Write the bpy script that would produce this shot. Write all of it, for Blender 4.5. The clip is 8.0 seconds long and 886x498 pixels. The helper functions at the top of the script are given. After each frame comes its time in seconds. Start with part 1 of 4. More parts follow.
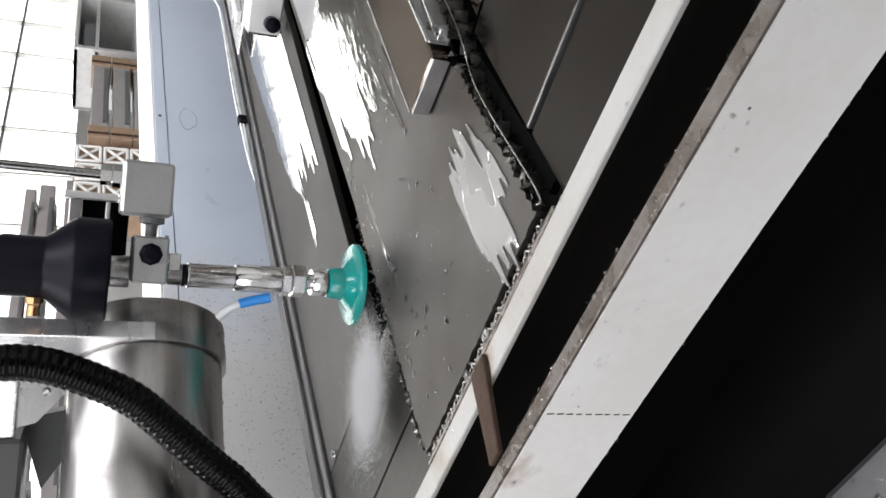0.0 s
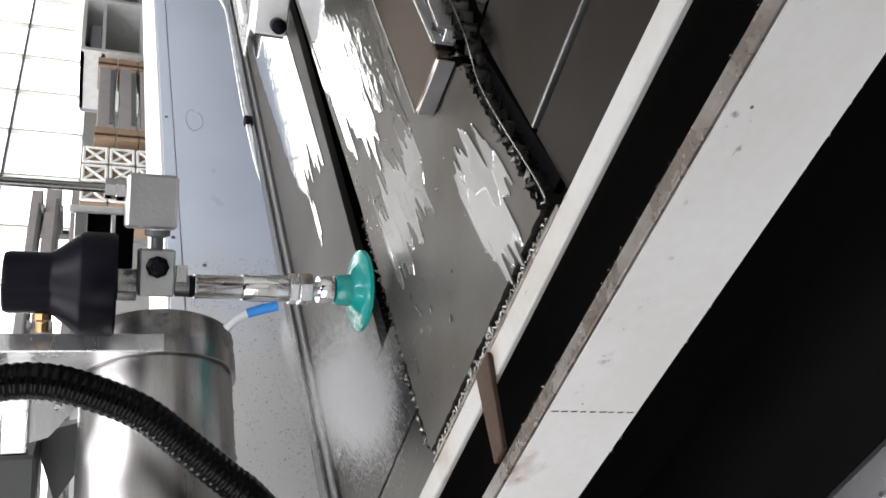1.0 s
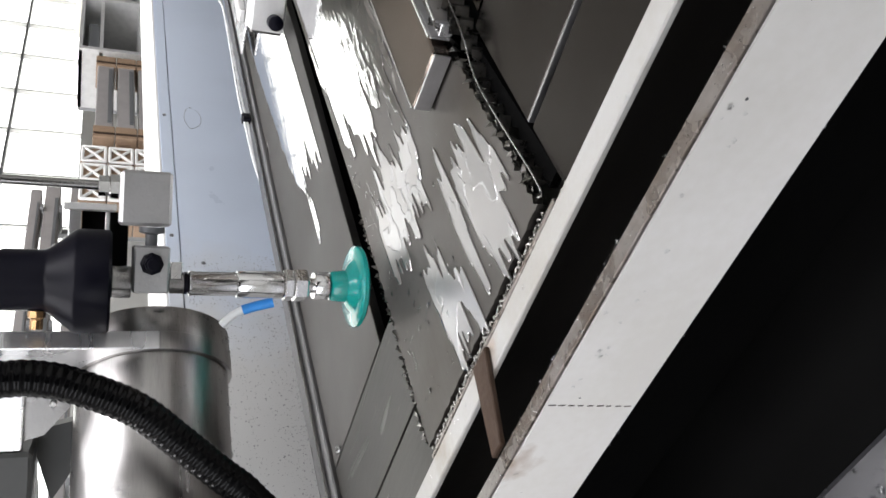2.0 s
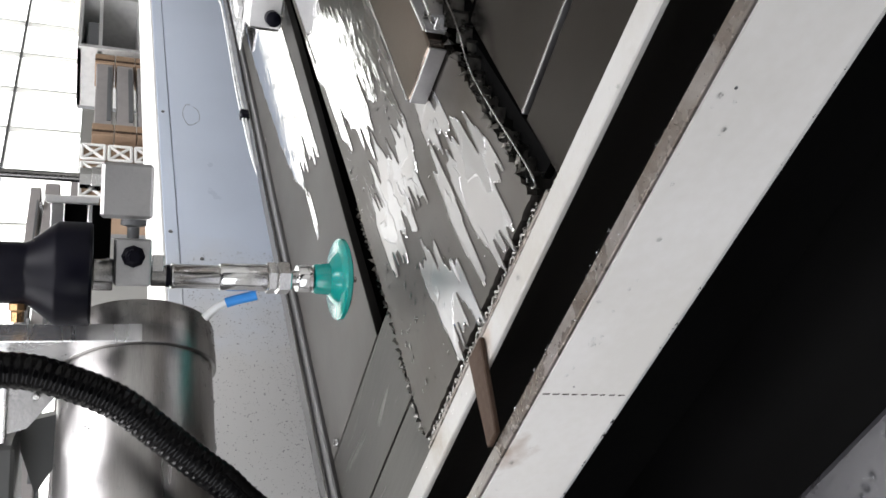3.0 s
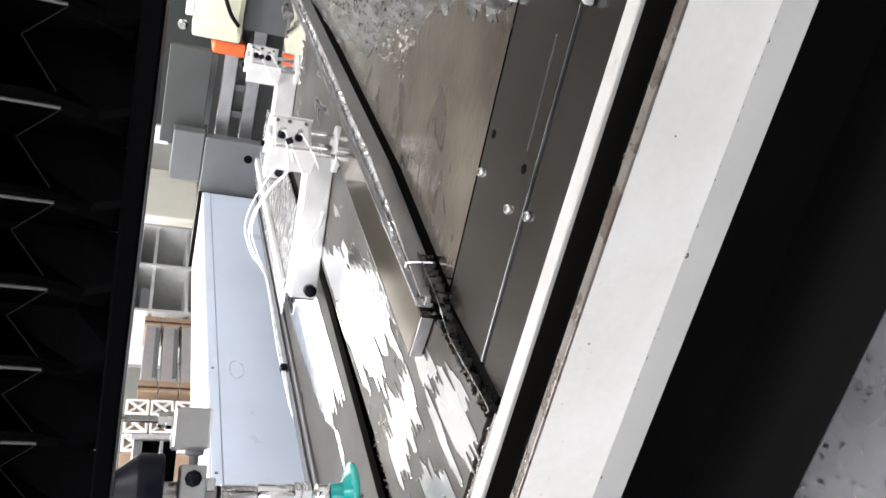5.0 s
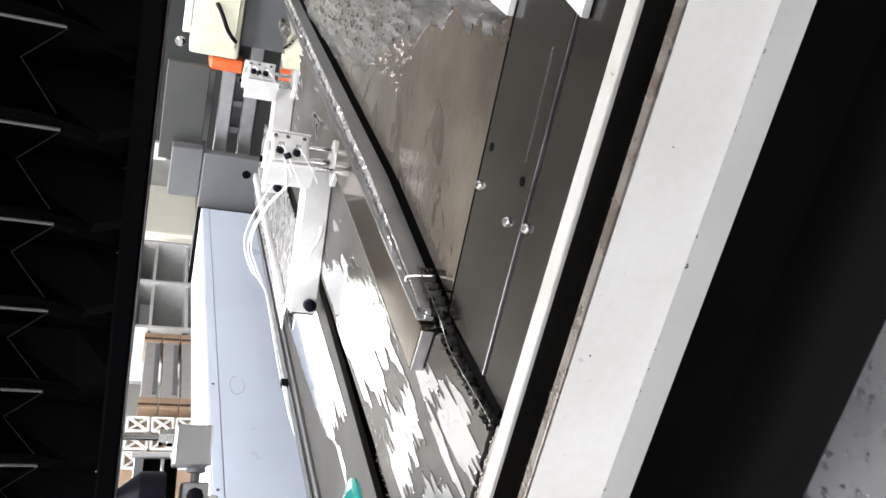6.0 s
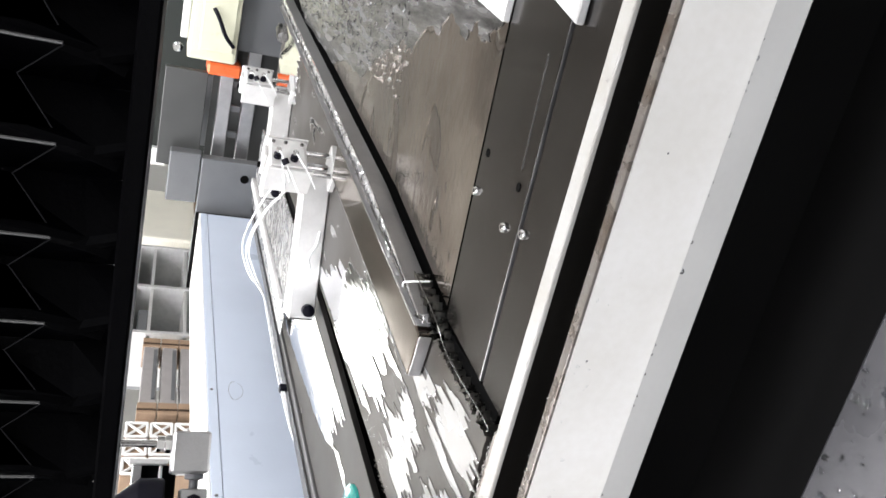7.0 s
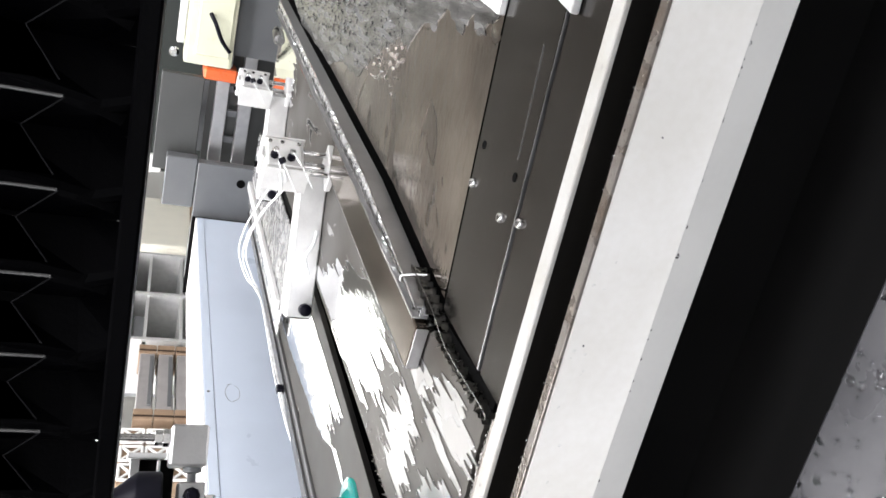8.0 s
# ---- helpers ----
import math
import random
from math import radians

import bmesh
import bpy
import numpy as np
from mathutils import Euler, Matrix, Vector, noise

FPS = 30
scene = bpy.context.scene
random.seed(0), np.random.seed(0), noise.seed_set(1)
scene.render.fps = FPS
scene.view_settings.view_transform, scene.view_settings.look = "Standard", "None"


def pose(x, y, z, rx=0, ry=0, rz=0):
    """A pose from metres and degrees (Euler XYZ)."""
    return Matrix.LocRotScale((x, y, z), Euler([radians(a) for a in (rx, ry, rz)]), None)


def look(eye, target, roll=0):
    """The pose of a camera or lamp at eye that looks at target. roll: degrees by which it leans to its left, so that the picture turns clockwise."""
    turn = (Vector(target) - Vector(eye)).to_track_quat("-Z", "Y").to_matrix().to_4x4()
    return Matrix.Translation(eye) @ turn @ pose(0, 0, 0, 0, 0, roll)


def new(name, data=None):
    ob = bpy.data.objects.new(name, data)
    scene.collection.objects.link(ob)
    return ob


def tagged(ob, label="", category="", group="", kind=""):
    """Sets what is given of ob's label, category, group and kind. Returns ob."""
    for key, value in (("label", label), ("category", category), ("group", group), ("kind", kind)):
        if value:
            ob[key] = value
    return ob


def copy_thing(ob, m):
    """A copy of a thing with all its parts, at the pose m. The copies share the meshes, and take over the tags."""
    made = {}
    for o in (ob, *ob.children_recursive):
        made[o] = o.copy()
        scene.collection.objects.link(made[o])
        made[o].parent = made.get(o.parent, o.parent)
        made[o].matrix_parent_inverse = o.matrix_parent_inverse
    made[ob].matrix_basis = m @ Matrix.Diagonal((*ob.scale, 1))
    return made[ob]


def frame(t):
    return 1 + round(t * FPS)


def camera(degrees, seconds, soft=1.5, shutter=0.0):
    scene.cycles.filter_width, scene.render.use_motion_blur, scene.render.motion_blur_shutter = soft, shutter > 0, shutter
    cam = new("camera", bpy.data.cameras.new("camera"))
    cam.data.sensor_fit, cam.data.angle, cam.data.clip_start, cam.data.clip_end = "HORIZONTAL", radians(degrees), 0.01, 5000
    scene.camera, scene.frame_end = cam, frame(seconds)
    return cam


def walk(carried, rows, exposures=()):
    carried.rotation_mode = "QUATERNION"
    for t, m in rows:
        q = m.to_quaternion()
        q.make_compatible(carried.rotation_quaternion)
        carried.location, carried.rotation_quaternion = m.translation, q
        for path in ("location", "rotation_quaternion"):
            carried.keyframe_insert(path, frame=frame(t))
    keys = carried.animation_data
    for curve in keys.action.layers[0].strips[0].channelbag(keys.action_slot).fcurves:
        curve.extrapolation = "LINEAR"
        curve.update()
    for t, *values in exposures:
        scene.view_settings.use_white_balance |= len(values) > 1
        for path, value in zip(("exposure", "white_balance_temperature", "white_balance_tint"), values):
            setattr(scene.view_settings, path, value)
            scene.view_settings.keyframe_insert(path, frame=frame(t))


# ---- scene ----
cam = camera(57.8, 8.0, soft=1.6, shutter=0.4)
PATH = [
    (0.0, (-0.636, -0.607, 0.305), (0.761, 0.574, -0.502), -87.3),
    (0.5, (-0.641, -0.607, 0.307), (0.763, 0.570, -0.496), -87.2),
    (1.0, (-0.641, -0.608, 0.307), (0.763, 0.574, -0.489), -87.2),
    (1.5, (-0.641, -0.607, 0.306), (0.761, 0.577, -0.490), -87.4),
    (3.0, (-0.651, -0.607, 0.303), (0.744, 0.583, -0.494), -87.8),
    (3.5, (-0.688, -0.634, 0.323), (0.777, 0.475, -0.467), -86.1),
    (3.7, (-0.739, -0.661, 0.348), (0.817, 0.330, -0.423), -85.9),
    (4.0, (-0.811, -0.686, 0.371), (0.836, 0.175, -0.368), -84.4),
    (4.2, (-0.847, -0.708, 0.379), (0.825, 0.118, -0.343), -84.0),
    (4.5, (-0.883, -0.731, 0.379), (0.815, 0.068, -0.314), -82.6),
    (5.0, (-0.903, -0.766, 0.370), (0.840, -0.060, -0.312), -83.1),
    (5.3, (-0.903, -0.767, 0.370), (0.845, -0.075, -0.311), -83.3),
    (6.5, (-0.902, -0.768, 0.371), (0.855, -0.098, -0.310), -83.7),
    (7.0, (-0.904, -0.771, 0.370), (0.853, -0.102, -0.313), -83.7),
    (7.5, (-0.906, -0.768, 0.371), (0.852, -0.104, -0.314), -83.4),
    (8.0, (-0.917, -0.754, 0.371), (0.845, -0.105, -0.319), -83.7),
]
walk(cam, [(t, look(e, a, r)) for t, e, a, r in PATH], exposures=[(0.0, -0.1), (3.4, -0.12), (4.0, 0.14), (4.5, 0.44), (5.0, 0.52), (8.0, 0.52)])

# ---------------------------------------------------------------- light
world = bpy.data.worlds.new("world")
scene.world = world
world.use_nodes = True
wn, wl = world.node_tree.nodes, world.node_tree.links
sky = wn.new("ShaderNodeTexSky")
sky.sky_type, sky.sun_disc = "NISHITA", False
sky.sun_elevation, sky.sun_rotation = radians(38), radians(200)
wl.new(sky.outputs[0], wn["Background"].inputs[0])
wn["Background"].inputs[1].default_value = 0.1


def area_lamp(name, m, sx, sy, power, colour=(0.99, 0.972, 1.0)):
    lamp = bpy.data.lights.new(name, "AREA")
    lamp.shape, lamp.size, lamp.size_y, lamp.energy, lamp.color = "RECTANGLE", sx, sy, power, colour
    ob = new(name, lamp)
    ob.matrix_world = m
    return tagged(ob, "added area lamp standing in for unseen hall daylight", "light", kind="structure")


# added lamps for unseen daylight: assumed roof lights, and a gable window behind the camera
area_lamp("overhead_fill_1", pose(-4.0, 0.5, 7.35), 2.4, 14.0, 1050)
area_lamp("overhead_fill_2", pose(1.5, 0.5, 7.35), 2.4, 14.0, 1200)
area_lamp("gable_window_lamp", pose(-11.7, -1.0, 3.6, 0, -90, 0), 4.5, 13.0, 620)
sun = bpy.data.lights.new("sun", "SUN")
sun.energy, sun.angle, sun.color = 0.6, radians(12), (1.0, 0.97, 0.93)
sun_ob = new("sun", sun)
sun_ob.matrix_world = look((0, 0, 30), (math.sin(radians(200)) * -20, math.cos(radians(200)) * -20, 10), 0)

# ---------------------------------------------------------------- materials


def material(name, colour, rough=0.5, metal=0.0, vary=0.12, scale=20.0, bump=0.0, bump_scale=150.0, rough_vary=0.1, stretch=(1, 1, 1), coat=0.0, second=None, emit=0.0, detail=6, spec=0.5):
    m = bpy.data.materials.new(name)
    m.use_nodes = True
    nt = m.node_tree
    n, l = nt.nodes, nt.links
    b = n["Principled BSDF"]
    tc = n.new("ShaderNodeTexCoord")
    mp = n.new("ShaderNodeMapping")
    mp.inputs["Scale"].default_value = stretch
    l.new(tc.outputs["Object"], mp.inputs[0])
    big = n.new("ShaderNodeTexNoise")
    big.inputs["Scale"].default_value, big.inputs["Detail"].default_value = scale, detail
    l.new(mp.outputs[0], big.inputs["Vector"])
    fine = n.new("ShaderNodeTexNoise")
    fine.inputs["Scale"].default_value, fine.inputs["Detail"].default_value = bump_scale, 5
    l.new(mp.outputs[0], fine.inputs["Vector"])
    ramp = n.new("ShaderNodeValToRGB")
    lo = tuple(c * (1 - vary) for c in colour) if second is None else second
    ramp.color_ramp.elements[0].color, ramp.color_ramp.elements[1].color = (*lo, 1), (*colour, 1)
    ramp.color_ramp.elements[0].position, ramp.color_ramp.elements[1].position = 0.36, 0.6
    mix = n.new("ShaderNodeMath")
    mix.operation = "MULTIPLY_ADD"
    mix.inputs[1].default_value, mix.inputs[2].default_value = 0.25, -0.12
    l.new(fine.outputs["Fac"], mix.inputs[0])
    add = n.new("ShaderNodeMath")
    add.operation = "ADD"
    l.new(mix.outputs[0], add.inputs[0])
    l.new(big.outputs["Fac"], add.inputs[1])
    l.new(add.outputs[0], ramp.inputs[0])
    l.new(ramp.outputs[0], b.inputs["Base Color"])
    mr = n.new("ShaderNodeMapRange")
    mr.inputs["From Min"].default_value, mr.inputs["From Max"].default_value = 0.3, 0.7
    mr.inputs["To Min"].default_value, mr.inputs["To Max"].default_value = max(0.01, rough - rough_vary), rough + rough_vary
    l.new(big.outputs["Fac"], mr.inputs["Value"])
    l.new(mr.outputs[0], b.inputs["Roughness"])
    b.inputs["Metallic"].default_value = metal
    b.inputs["Coat Weight"].default_value = coat
    b.inputs["Specular IOR Level"].default_value = spec
    b.inputs["Coat Roughness"].default_value = 0.05
    if bump:
        bp = n.new("ShaderNodeBump")
        bp.inputs["Strength"].default_value, bp.inputs["Distance"].default_value = bump, 0.002
        l.new(fine.outputs["Fac"], bp.inputs["Height"])
        l.new(bp.outputs[0], b.inputs["Normal"])
    if emit:
        b.inputs["Emission Color"].default_value, b.inputs["Emission Strength"].default_value = (*colour, 1), emit
    return m


def wet_steel(name, colour, wet=0.5, dry_rough=0.32, wet_rough=0.04, scale=7.0, ripple=0.25, ripple_scale=60.0, stretch=(0.5, 1.6, 1), stain=(0.2, 0.17, 0.14), turn=53, dull=0.55):
    """Brushed stainless sheet, part of it under a film of water: mirror where wet, satin where dry."""
    m = bpy.data.materials.new(name)
    m.use_nodes = True
    n, l = m.node_tree.nodes, m.node_tree.links
    b = n["Principled BSDF"]
    b.inputs["Metallic"].default_value = 1.0
    geo = n.new("ShaderNodeNewGeometry")
    mp0 = n.new("ShaderNodeMapping")
    mp0.inputs["Rotation"].default_value = (0, 0, radians(turn))
    l.new(geo.outputs["Position"], mp0.inputs[0])
    mp = n.new("ShaderNodeMapping")
    mp.inputs["Scale"].default_value = stretch
    l.new(mp0.outputs[0], mp.inputs[0])
    warp = n.new("ShaderNodeTexNoise")
    warp.inputs["Scale"].default_value, warp.inputs["Detail"].default_value, warp.inputs["Distortion"].default_value = scale, 4, 0.9
    l.new(mp.outputs[0], warp.inputs["Vector"])
    mask = n.new("ShaderNodeValToRGB")
    mask.color_ramp.elements[0].position, mask.color_ramp.elements[1].position = wet - 0.02, wet + 0.015
    l.new(warp.outputs["Fac"], mask.inputs[0])
    mr = n.new("ShaderNodeMapRange")
    mr.inputs["To Min"].default_value, mr.inputs["To Max"].default_value = dry_rough, wet_rough
    l.new(mask.outputs[0], mr.inputs["Value"])
    l.new(mr.outputs[0], b.inputs["Roughness"])
    st = n.new("ShaderNodeTexNoise")
    st.inputs["Scale"].default_value, st.inputs["Detail"].default_value = 4.0, 8
    l.new(geo.outputs["Position"], st.inputs["Vector"])
    cr = n.new("ShaderNodeValToRGB")
    cr.color_ramp.elements[0].position, cr.color_ramp.elements[1].position = 0.33, 0.62
    cr.color_ramp.elements[0].color, cr.color_ramp.elements[1].color = (*stain, 1), (*colour, 1)
    l.new(st.outputs["Fac"], cr.inputs[0])
    dry = n.new("ShaderNodeMix")
    dry.data_type, dry.blend_type = "RGBA", "MULTIPLY"
    dry.inputs[7].default_value = (dull, dull * 0.99, dull * 0.97, 1)
    inv = n.new("ShaderNodeMath")
    inv.operation = "SUBTRACT"
    inv.inputs[0].default_value = 1.0
    l.new(mask.outputs[0], inv.inputs[1])
    l.new(inv.outputs[0], dry.inputs[0])
    l.new(cr.outputs[0], dry.inputs[6])
    l.new(dry.outputs[2], b.inputs["Base Color"])
    grain = n.new("ShaderNodeTexNoise")
    grain.inputs["Scale"].default_value, grain.inputs["Detail"].default_value = ripple_scale, 3
    l.new(mp.outputs[0], grain.inputs["Vector"])
    lip = n.new("ShaderNodeBump")
    lip.inputs["Strength"].default_value, lip.inputs["Distance"].default_value = 0.6, 0.0015
    l.new(mask.outputs[0], lip.inputs["Height"])
    bp = n.new("ShaderNodeBump")
    bp.inputs["Strength"].default_value, bp.inputs["Distance"].default_value = ripple, 0.0012
    l.new(grain.outputs["Fac"], bp.inputs["Height"])
    l.new(lip.outputs[0], bp.inputs["Normal"])
    l.new(bp.outputs[0], b.inputs["Normal"])
    return m


M = {
    "plate": wet_steel("wet_plate_steel", (0.52, 0.51, 0.495), wet=0.66, dry_rough=0.5, wet_rough=0.05, scale=7.0, stretch=(0.5, 2.4, 1), stain=(0.27, 0.24, 0.21), ripple=0.12, turn=3, dull=0.29),
    "bed": wet_steel("bed_steel", (0.44, 0.435, 0.43), wet=0.66, dry_rough=0.48, wet_rough=0.05, scale=4.5, stretch=(0.6, 1.8, 1), stain=(0.28, 0.265, 0.25), ripple=0.10, turn=3, dull=0.24),
    # base set far below real steel to hold down the window's reflection
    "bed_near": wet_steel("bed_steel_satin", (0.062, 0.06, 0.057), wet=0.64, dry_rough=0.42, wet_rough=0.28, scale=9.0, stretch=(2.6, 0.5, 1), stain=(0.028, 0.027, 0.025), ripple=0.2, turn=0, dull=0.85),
    # same bed steel with a dark reflection put into its base colour
    "bed_dark": wet_steel("bed_steel_dark_reflection", (0.098, 0.095, 0.092), wet=0.22, dry_rough=0.3, wet_rough=0.22, stain=(0.062, 0.057, 0.053), ripple=0.1, stretch=(0.4, 1.0, 1)),
    # brown base stands in for the roof mirrored in the steel bar
    "bar": wet_steel("satin_steel_brown_reflection", (0.33, 0.28, 0.245), wet=0.30, dry_rough=0.3, wet_rough=0.12, scale=5.0, ripple=0.06, stain=(0.22, 0.18, 0.15), dull=0.8),
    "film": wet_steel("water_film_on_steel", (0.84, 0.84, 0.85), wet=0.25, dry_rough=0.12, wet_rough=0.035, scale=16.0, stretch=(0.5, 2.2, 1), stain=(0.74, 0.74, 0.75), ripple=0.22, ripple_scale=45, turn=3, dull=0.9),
    "foam": wet_steel("cloudy_water_on_steel", (0.53, 0.53, 0.54), wet=0.5, dry_rough=0.36, wet_rough=0.28, scale=20.0, stretch=(0.8, 1.6, 1), stain=(0.45, 0.45, 0.46), ripple=0.2, ripple_scale=60, turn=3, dull=0.95),
    # steel made paler to carry the window light on the bracket arms
    "bright": material("window_lit_brushed_steel", (0.86, 0.86, 0.86), 0.3, 0.85, 0.08, 30, 0.1, 300, 0.06, stretch=(0.3, 1, 1)),
    # warm tint adds the brown roof reflection to the flooded steel
    "bed_right": wet_steel("bed_steel_flooded", (0.50, 0.445, 0.40), wet=0.40, dry_rough=0.3, wet_rough=0.05, ripple=0.85, ripple_scale=42, stretch=(0.8, 1.5, 1), stain=(0.20, 0.17, 0.15), turn=80),
    "steel": material("stainless", (0.30, 0.295, 0.29), 0.22, 1.0, 0.3, 12, 0.1, 300, 0.06),
    "chrome": material("bright_steel", (0.72, 0.72, 0.72), 0.12, 1.0, 0.1, 30, 0.05, 300, 0.04),
    "edge": material("cut_edge_steel", (0.34, 0.33, 0.31), 0.3, 1.0, 0.5, 90, 0.5, 200, 0.1),
    "block": material("machined_steel", (0.44, 0.44, 0.44), 0.36, 0.9, 0.12, 25, 0.2, 260, 0.06),
    "drum": material("polished_drum_steel", (0.46, 0.45, 0.44), 0.31, 1.0, 0.35, 5, 0.0, 200, 0.04, stretch=(6, 6, 0.4)),
    "wetalu": material("wet_aluminium", (0.58, 0.58, 0.58), 0.26, 0.75, 0.35, 40, 0.3, 200, 0.12),
    "alu": material("cast_aluminium", (0.68, 0.68, 0.67), 0.42, 0.45, 0.1, 25, 0.15, 220, 0.08),
    "white": material("white_paint", (0.82, 0.82, 0.80), 0.4, 0.0, 0.04, 6, 0.05, 180, 0.08),
    "cream": material("aged_white_paint", (0.78, 0.775, 0.755), 0.42, 0.0, 0.06, 5, 0.08, 120, 0.08, second=(0.71, 0.70, 0.665)),
    # bellows fabric made lighter to paint its sheen
    "sheen": material("bellows_sheen_black", (0.0032, 0.0032, 0.0038), 0.5, 0.0, 0.5, 14, 0.1, 500, 0.1, spec=0.05),
    # grey for the highlights drawn along the fold tips
    "fold_glint": material("fold_highlight", (0.045, 0.045, 0.045), 0.4, 0.0, 0.3, 60),
    "strip": material("worn_white_paint", (0.37, 0.37, 0.355), 0.4, 0.0, 0.1, 14, 0.1, 150, 0.1, second=(0.33, 0.32, 0.29)),
    "rust": material("rusty_bar", (0.055, 0.037, 0.027), 0.7, 0.0, 0.4, 30, 0.3, 150, 0.1, spec=0.2, second=(0.035, 0.02, 0.012)),
    "rim": material("bare_wet_rim", (0.20, 0.185, 0.17), 0.28, 0.6, 0.4, 30, 0.3, 160, 0.1, second=(0.14, 0.115, 0.095)),
    "blue": material("pale_blue_paint", (0.59, 0.66, 0.77), 0.35, 0.0, 0.05, 4, 0.04, 200, 0.08),
    "black": material("black_plastic", (0.003, 0.003, 0.007), 0.36, 0.0, 0.2, 30, 0.05, 250, 0.06, spec=0.11),
    "hose": material("black_hose", (0.0012, 0.0012, 0.0015), 0.16, 0.0, 0.2, 30, 0.0, 250, 0.04, spec=0.16),
    "bellows": material("black_coated_fabric", (0.0008, 0.0008, 0.0011), 0.4, 0.0, 0.4, 9, 0.1, 500, 0.1, spec=0.015),
    "teal": material("teal_urethane", (0.0, 0.24, 0.215), 0.2, 0.0, 0.12, 40, 0.03, 200, 0.05, coat=0.5),
    "bluetube": material("blue_sleeve", (0.03, 0.27, 0.75), 0.3, 0.0, 0.1, 30),
    "tube": material("white_tube", (0.78, 0.80, 0.80), 0.3, 0.0, 0.06, 30),
    "brass": material("brass", (0.45, 0.28, 0.14), 0.3, 1.0, 0.2, 60),
    # brown-black carrying the shade of the gap behind the fascia
    "gap_shade": material("gap_shade_brown", (0.0055, 0.0048, 0.004), 0.6, 0.0, 0.3, 6, 0.1, 100, spec=0.1),
    # dark covers and housing; also the gusset steel with its shade painted in
    "shade": material("dark_cover_and_shaded_steel", (0.05, 0.052, 0.05), 0.45, 0.0, 0.15, 8, 0.05, 150),
    # near-black for deep shade in gaps and recesses, and for some black parts
    "dark": material("black_shade_and_parts", (0.0035, 0.0035, 0.0035), 0.85, 0.0, 0.3, 5, spec=0.03),
    "grey": material("grey_paint", (0.22, 0.225, 0.23), 0.45, 0.0, 0.08, 8, 0.05, 150),
    "midgrey": material("dark_grey_paint", (0.12, 0.125, 0.13), 0.45, 0.0, 0.1, 8, 0.05, 150),
    "ledge": material("wet_grey_ledge", (0.047, 0.047, 0.05), 0.3, 0.0, 0.15, 12, 0.15, 90, 0.1, coat=0.1),
    "web": material("off_white_web_paint", (0.60, 0.60, 0.585), 0.45, 0.0, 0.06, 8, 0.06, 130),
    # black that paints the shade below the front beam
    "under_shade": material("under_beam_shade", (0.0019, 0.0019, 0.0019), 0.7, 0.0, 0.3, 6, 0.1, 100, spec=0.05),
    "trim": material("dull_trim_steel", (0.19, 0.19, 0.19), 0.34, 0.7, 0.3, 14, 0.15, 160, 0.1, stretch=(0.3, 1, 1)),
    "floor": material("hall_floor", (0.28, 0.28, 0.27), 0.5, 0.0, 0.2, 1.2, 0.05, 60, 0.15),
    "wall": material("hall_cladding", (0.62, 0.62, 0.60), 0.6, 0.0, 0.08, 0.8),
    "roof": material("hall_roof", (0.66, 0.63, 0.60), 0.7, 0.0, 0.15, 0.5),
    "green": material("dark_green_wall", (0.009, 0.014, 0.011), 0.6, 0.0, 0.2, 3),
    "boxwhite": material("cream_wrap", (0.80, 0.78, 0.68), 0.5, 0.0, 0.05, 4),
    "beige": material("beige_enamel", (0.66, 0.66, 0.50), 0.35, 0.0, 0.06, 15, 0.04, 200),
    "orange": material("orange_enamel", (0.75, 0.13, 0.03), 0.35, 0.0, 0.12, 20),
    "carton": material("brown_carton", (0.30, 0.205, 0.135), 0.7, 0.0, 0.2, 12, 0.1, 100),
    "profile": material("grey_wrapped_profile", (0.30, 0.285, 0.28), 0.45, 0.0, 0.12, 10, 0.1, 60),
    "glow": material("bright_daylight", (1.0, 1.0, 0.98), 0.5, emit=2.7, vary=0.03, scale=0.6),
    "splash": material("beaded_water_film", (0.34, 0.34, 0.345), 0.2, 0.9, 0.75, 30, 0.8, 90, 0.15, stretch=(0.35, 2.2, 1)),
    "mist": material("spray_droplets", (0.95, 0.95, 0.96), 0.4, 0.0, 0.02, 20),
    "water": material("water_drop", (0.9, 0.92, 0.93), 0.05, 0.0, 0.02, 20),
}
# grey spray residue dried on the part of the blue frame beside the cutting head
bn, bl = M["blue"].node_tree.nodes, M["blue"].node_tree.links
bsdf = bn["Principled BSDF"]
paint = bsdf.inputs["Base Color"].links[0].from_socket
where = bn.new("ShaderNodeNewGeometry")
split = bn.new("ShaderNodeSeparateXYZ")
bl.new(where.outputs["Position"], split.inputs[0])
cloud = bn.new("ShaderNodeTexNoise")
cloud.inputs["Scale"].default_value, cloud.inputs["Detail"].default_value = 9.0, 6
bl.new(where.outputs["Position"], cloud.inputs["Vector"])
blur = bn.new("ShaderNodeMath")
blur.operation = "MULTIPLY_ADD"
blur.inputs[1].default_value = 0.35
bl.new(cloud.outputs["Fac"], blur.inputs[0])
bl.new(split.outputs["X"], blur.inputs[2])
fade = bn.new("ShaderNodeMapRange")
fade.inputs["From Min"].default_value, fade.inputs["From Max"].default_value = 0.62, 0.95
fade.inputs["To Min"].default_value, fade.inputs["To Max"].default_value = 1.0, 0.0
bl.new(blur.outputs[0], fade.inputs["Value"])
film = bn.new("ShaderNodeMix")
film.data_type = "RGBA"
film.inputs[7].default_value = (0.55, 0.55, 0.54, 1)
bl.new(fade.outputs[0], film.inputs[0])
bl.new(paint, film.inputs[6])
bl.new(film.outputs[2], bsdf.inputs["Base Color"])
M["mist"].node_tree.nodes["Principled BSDF"].inputs["Alpha"].default_value = 0.7
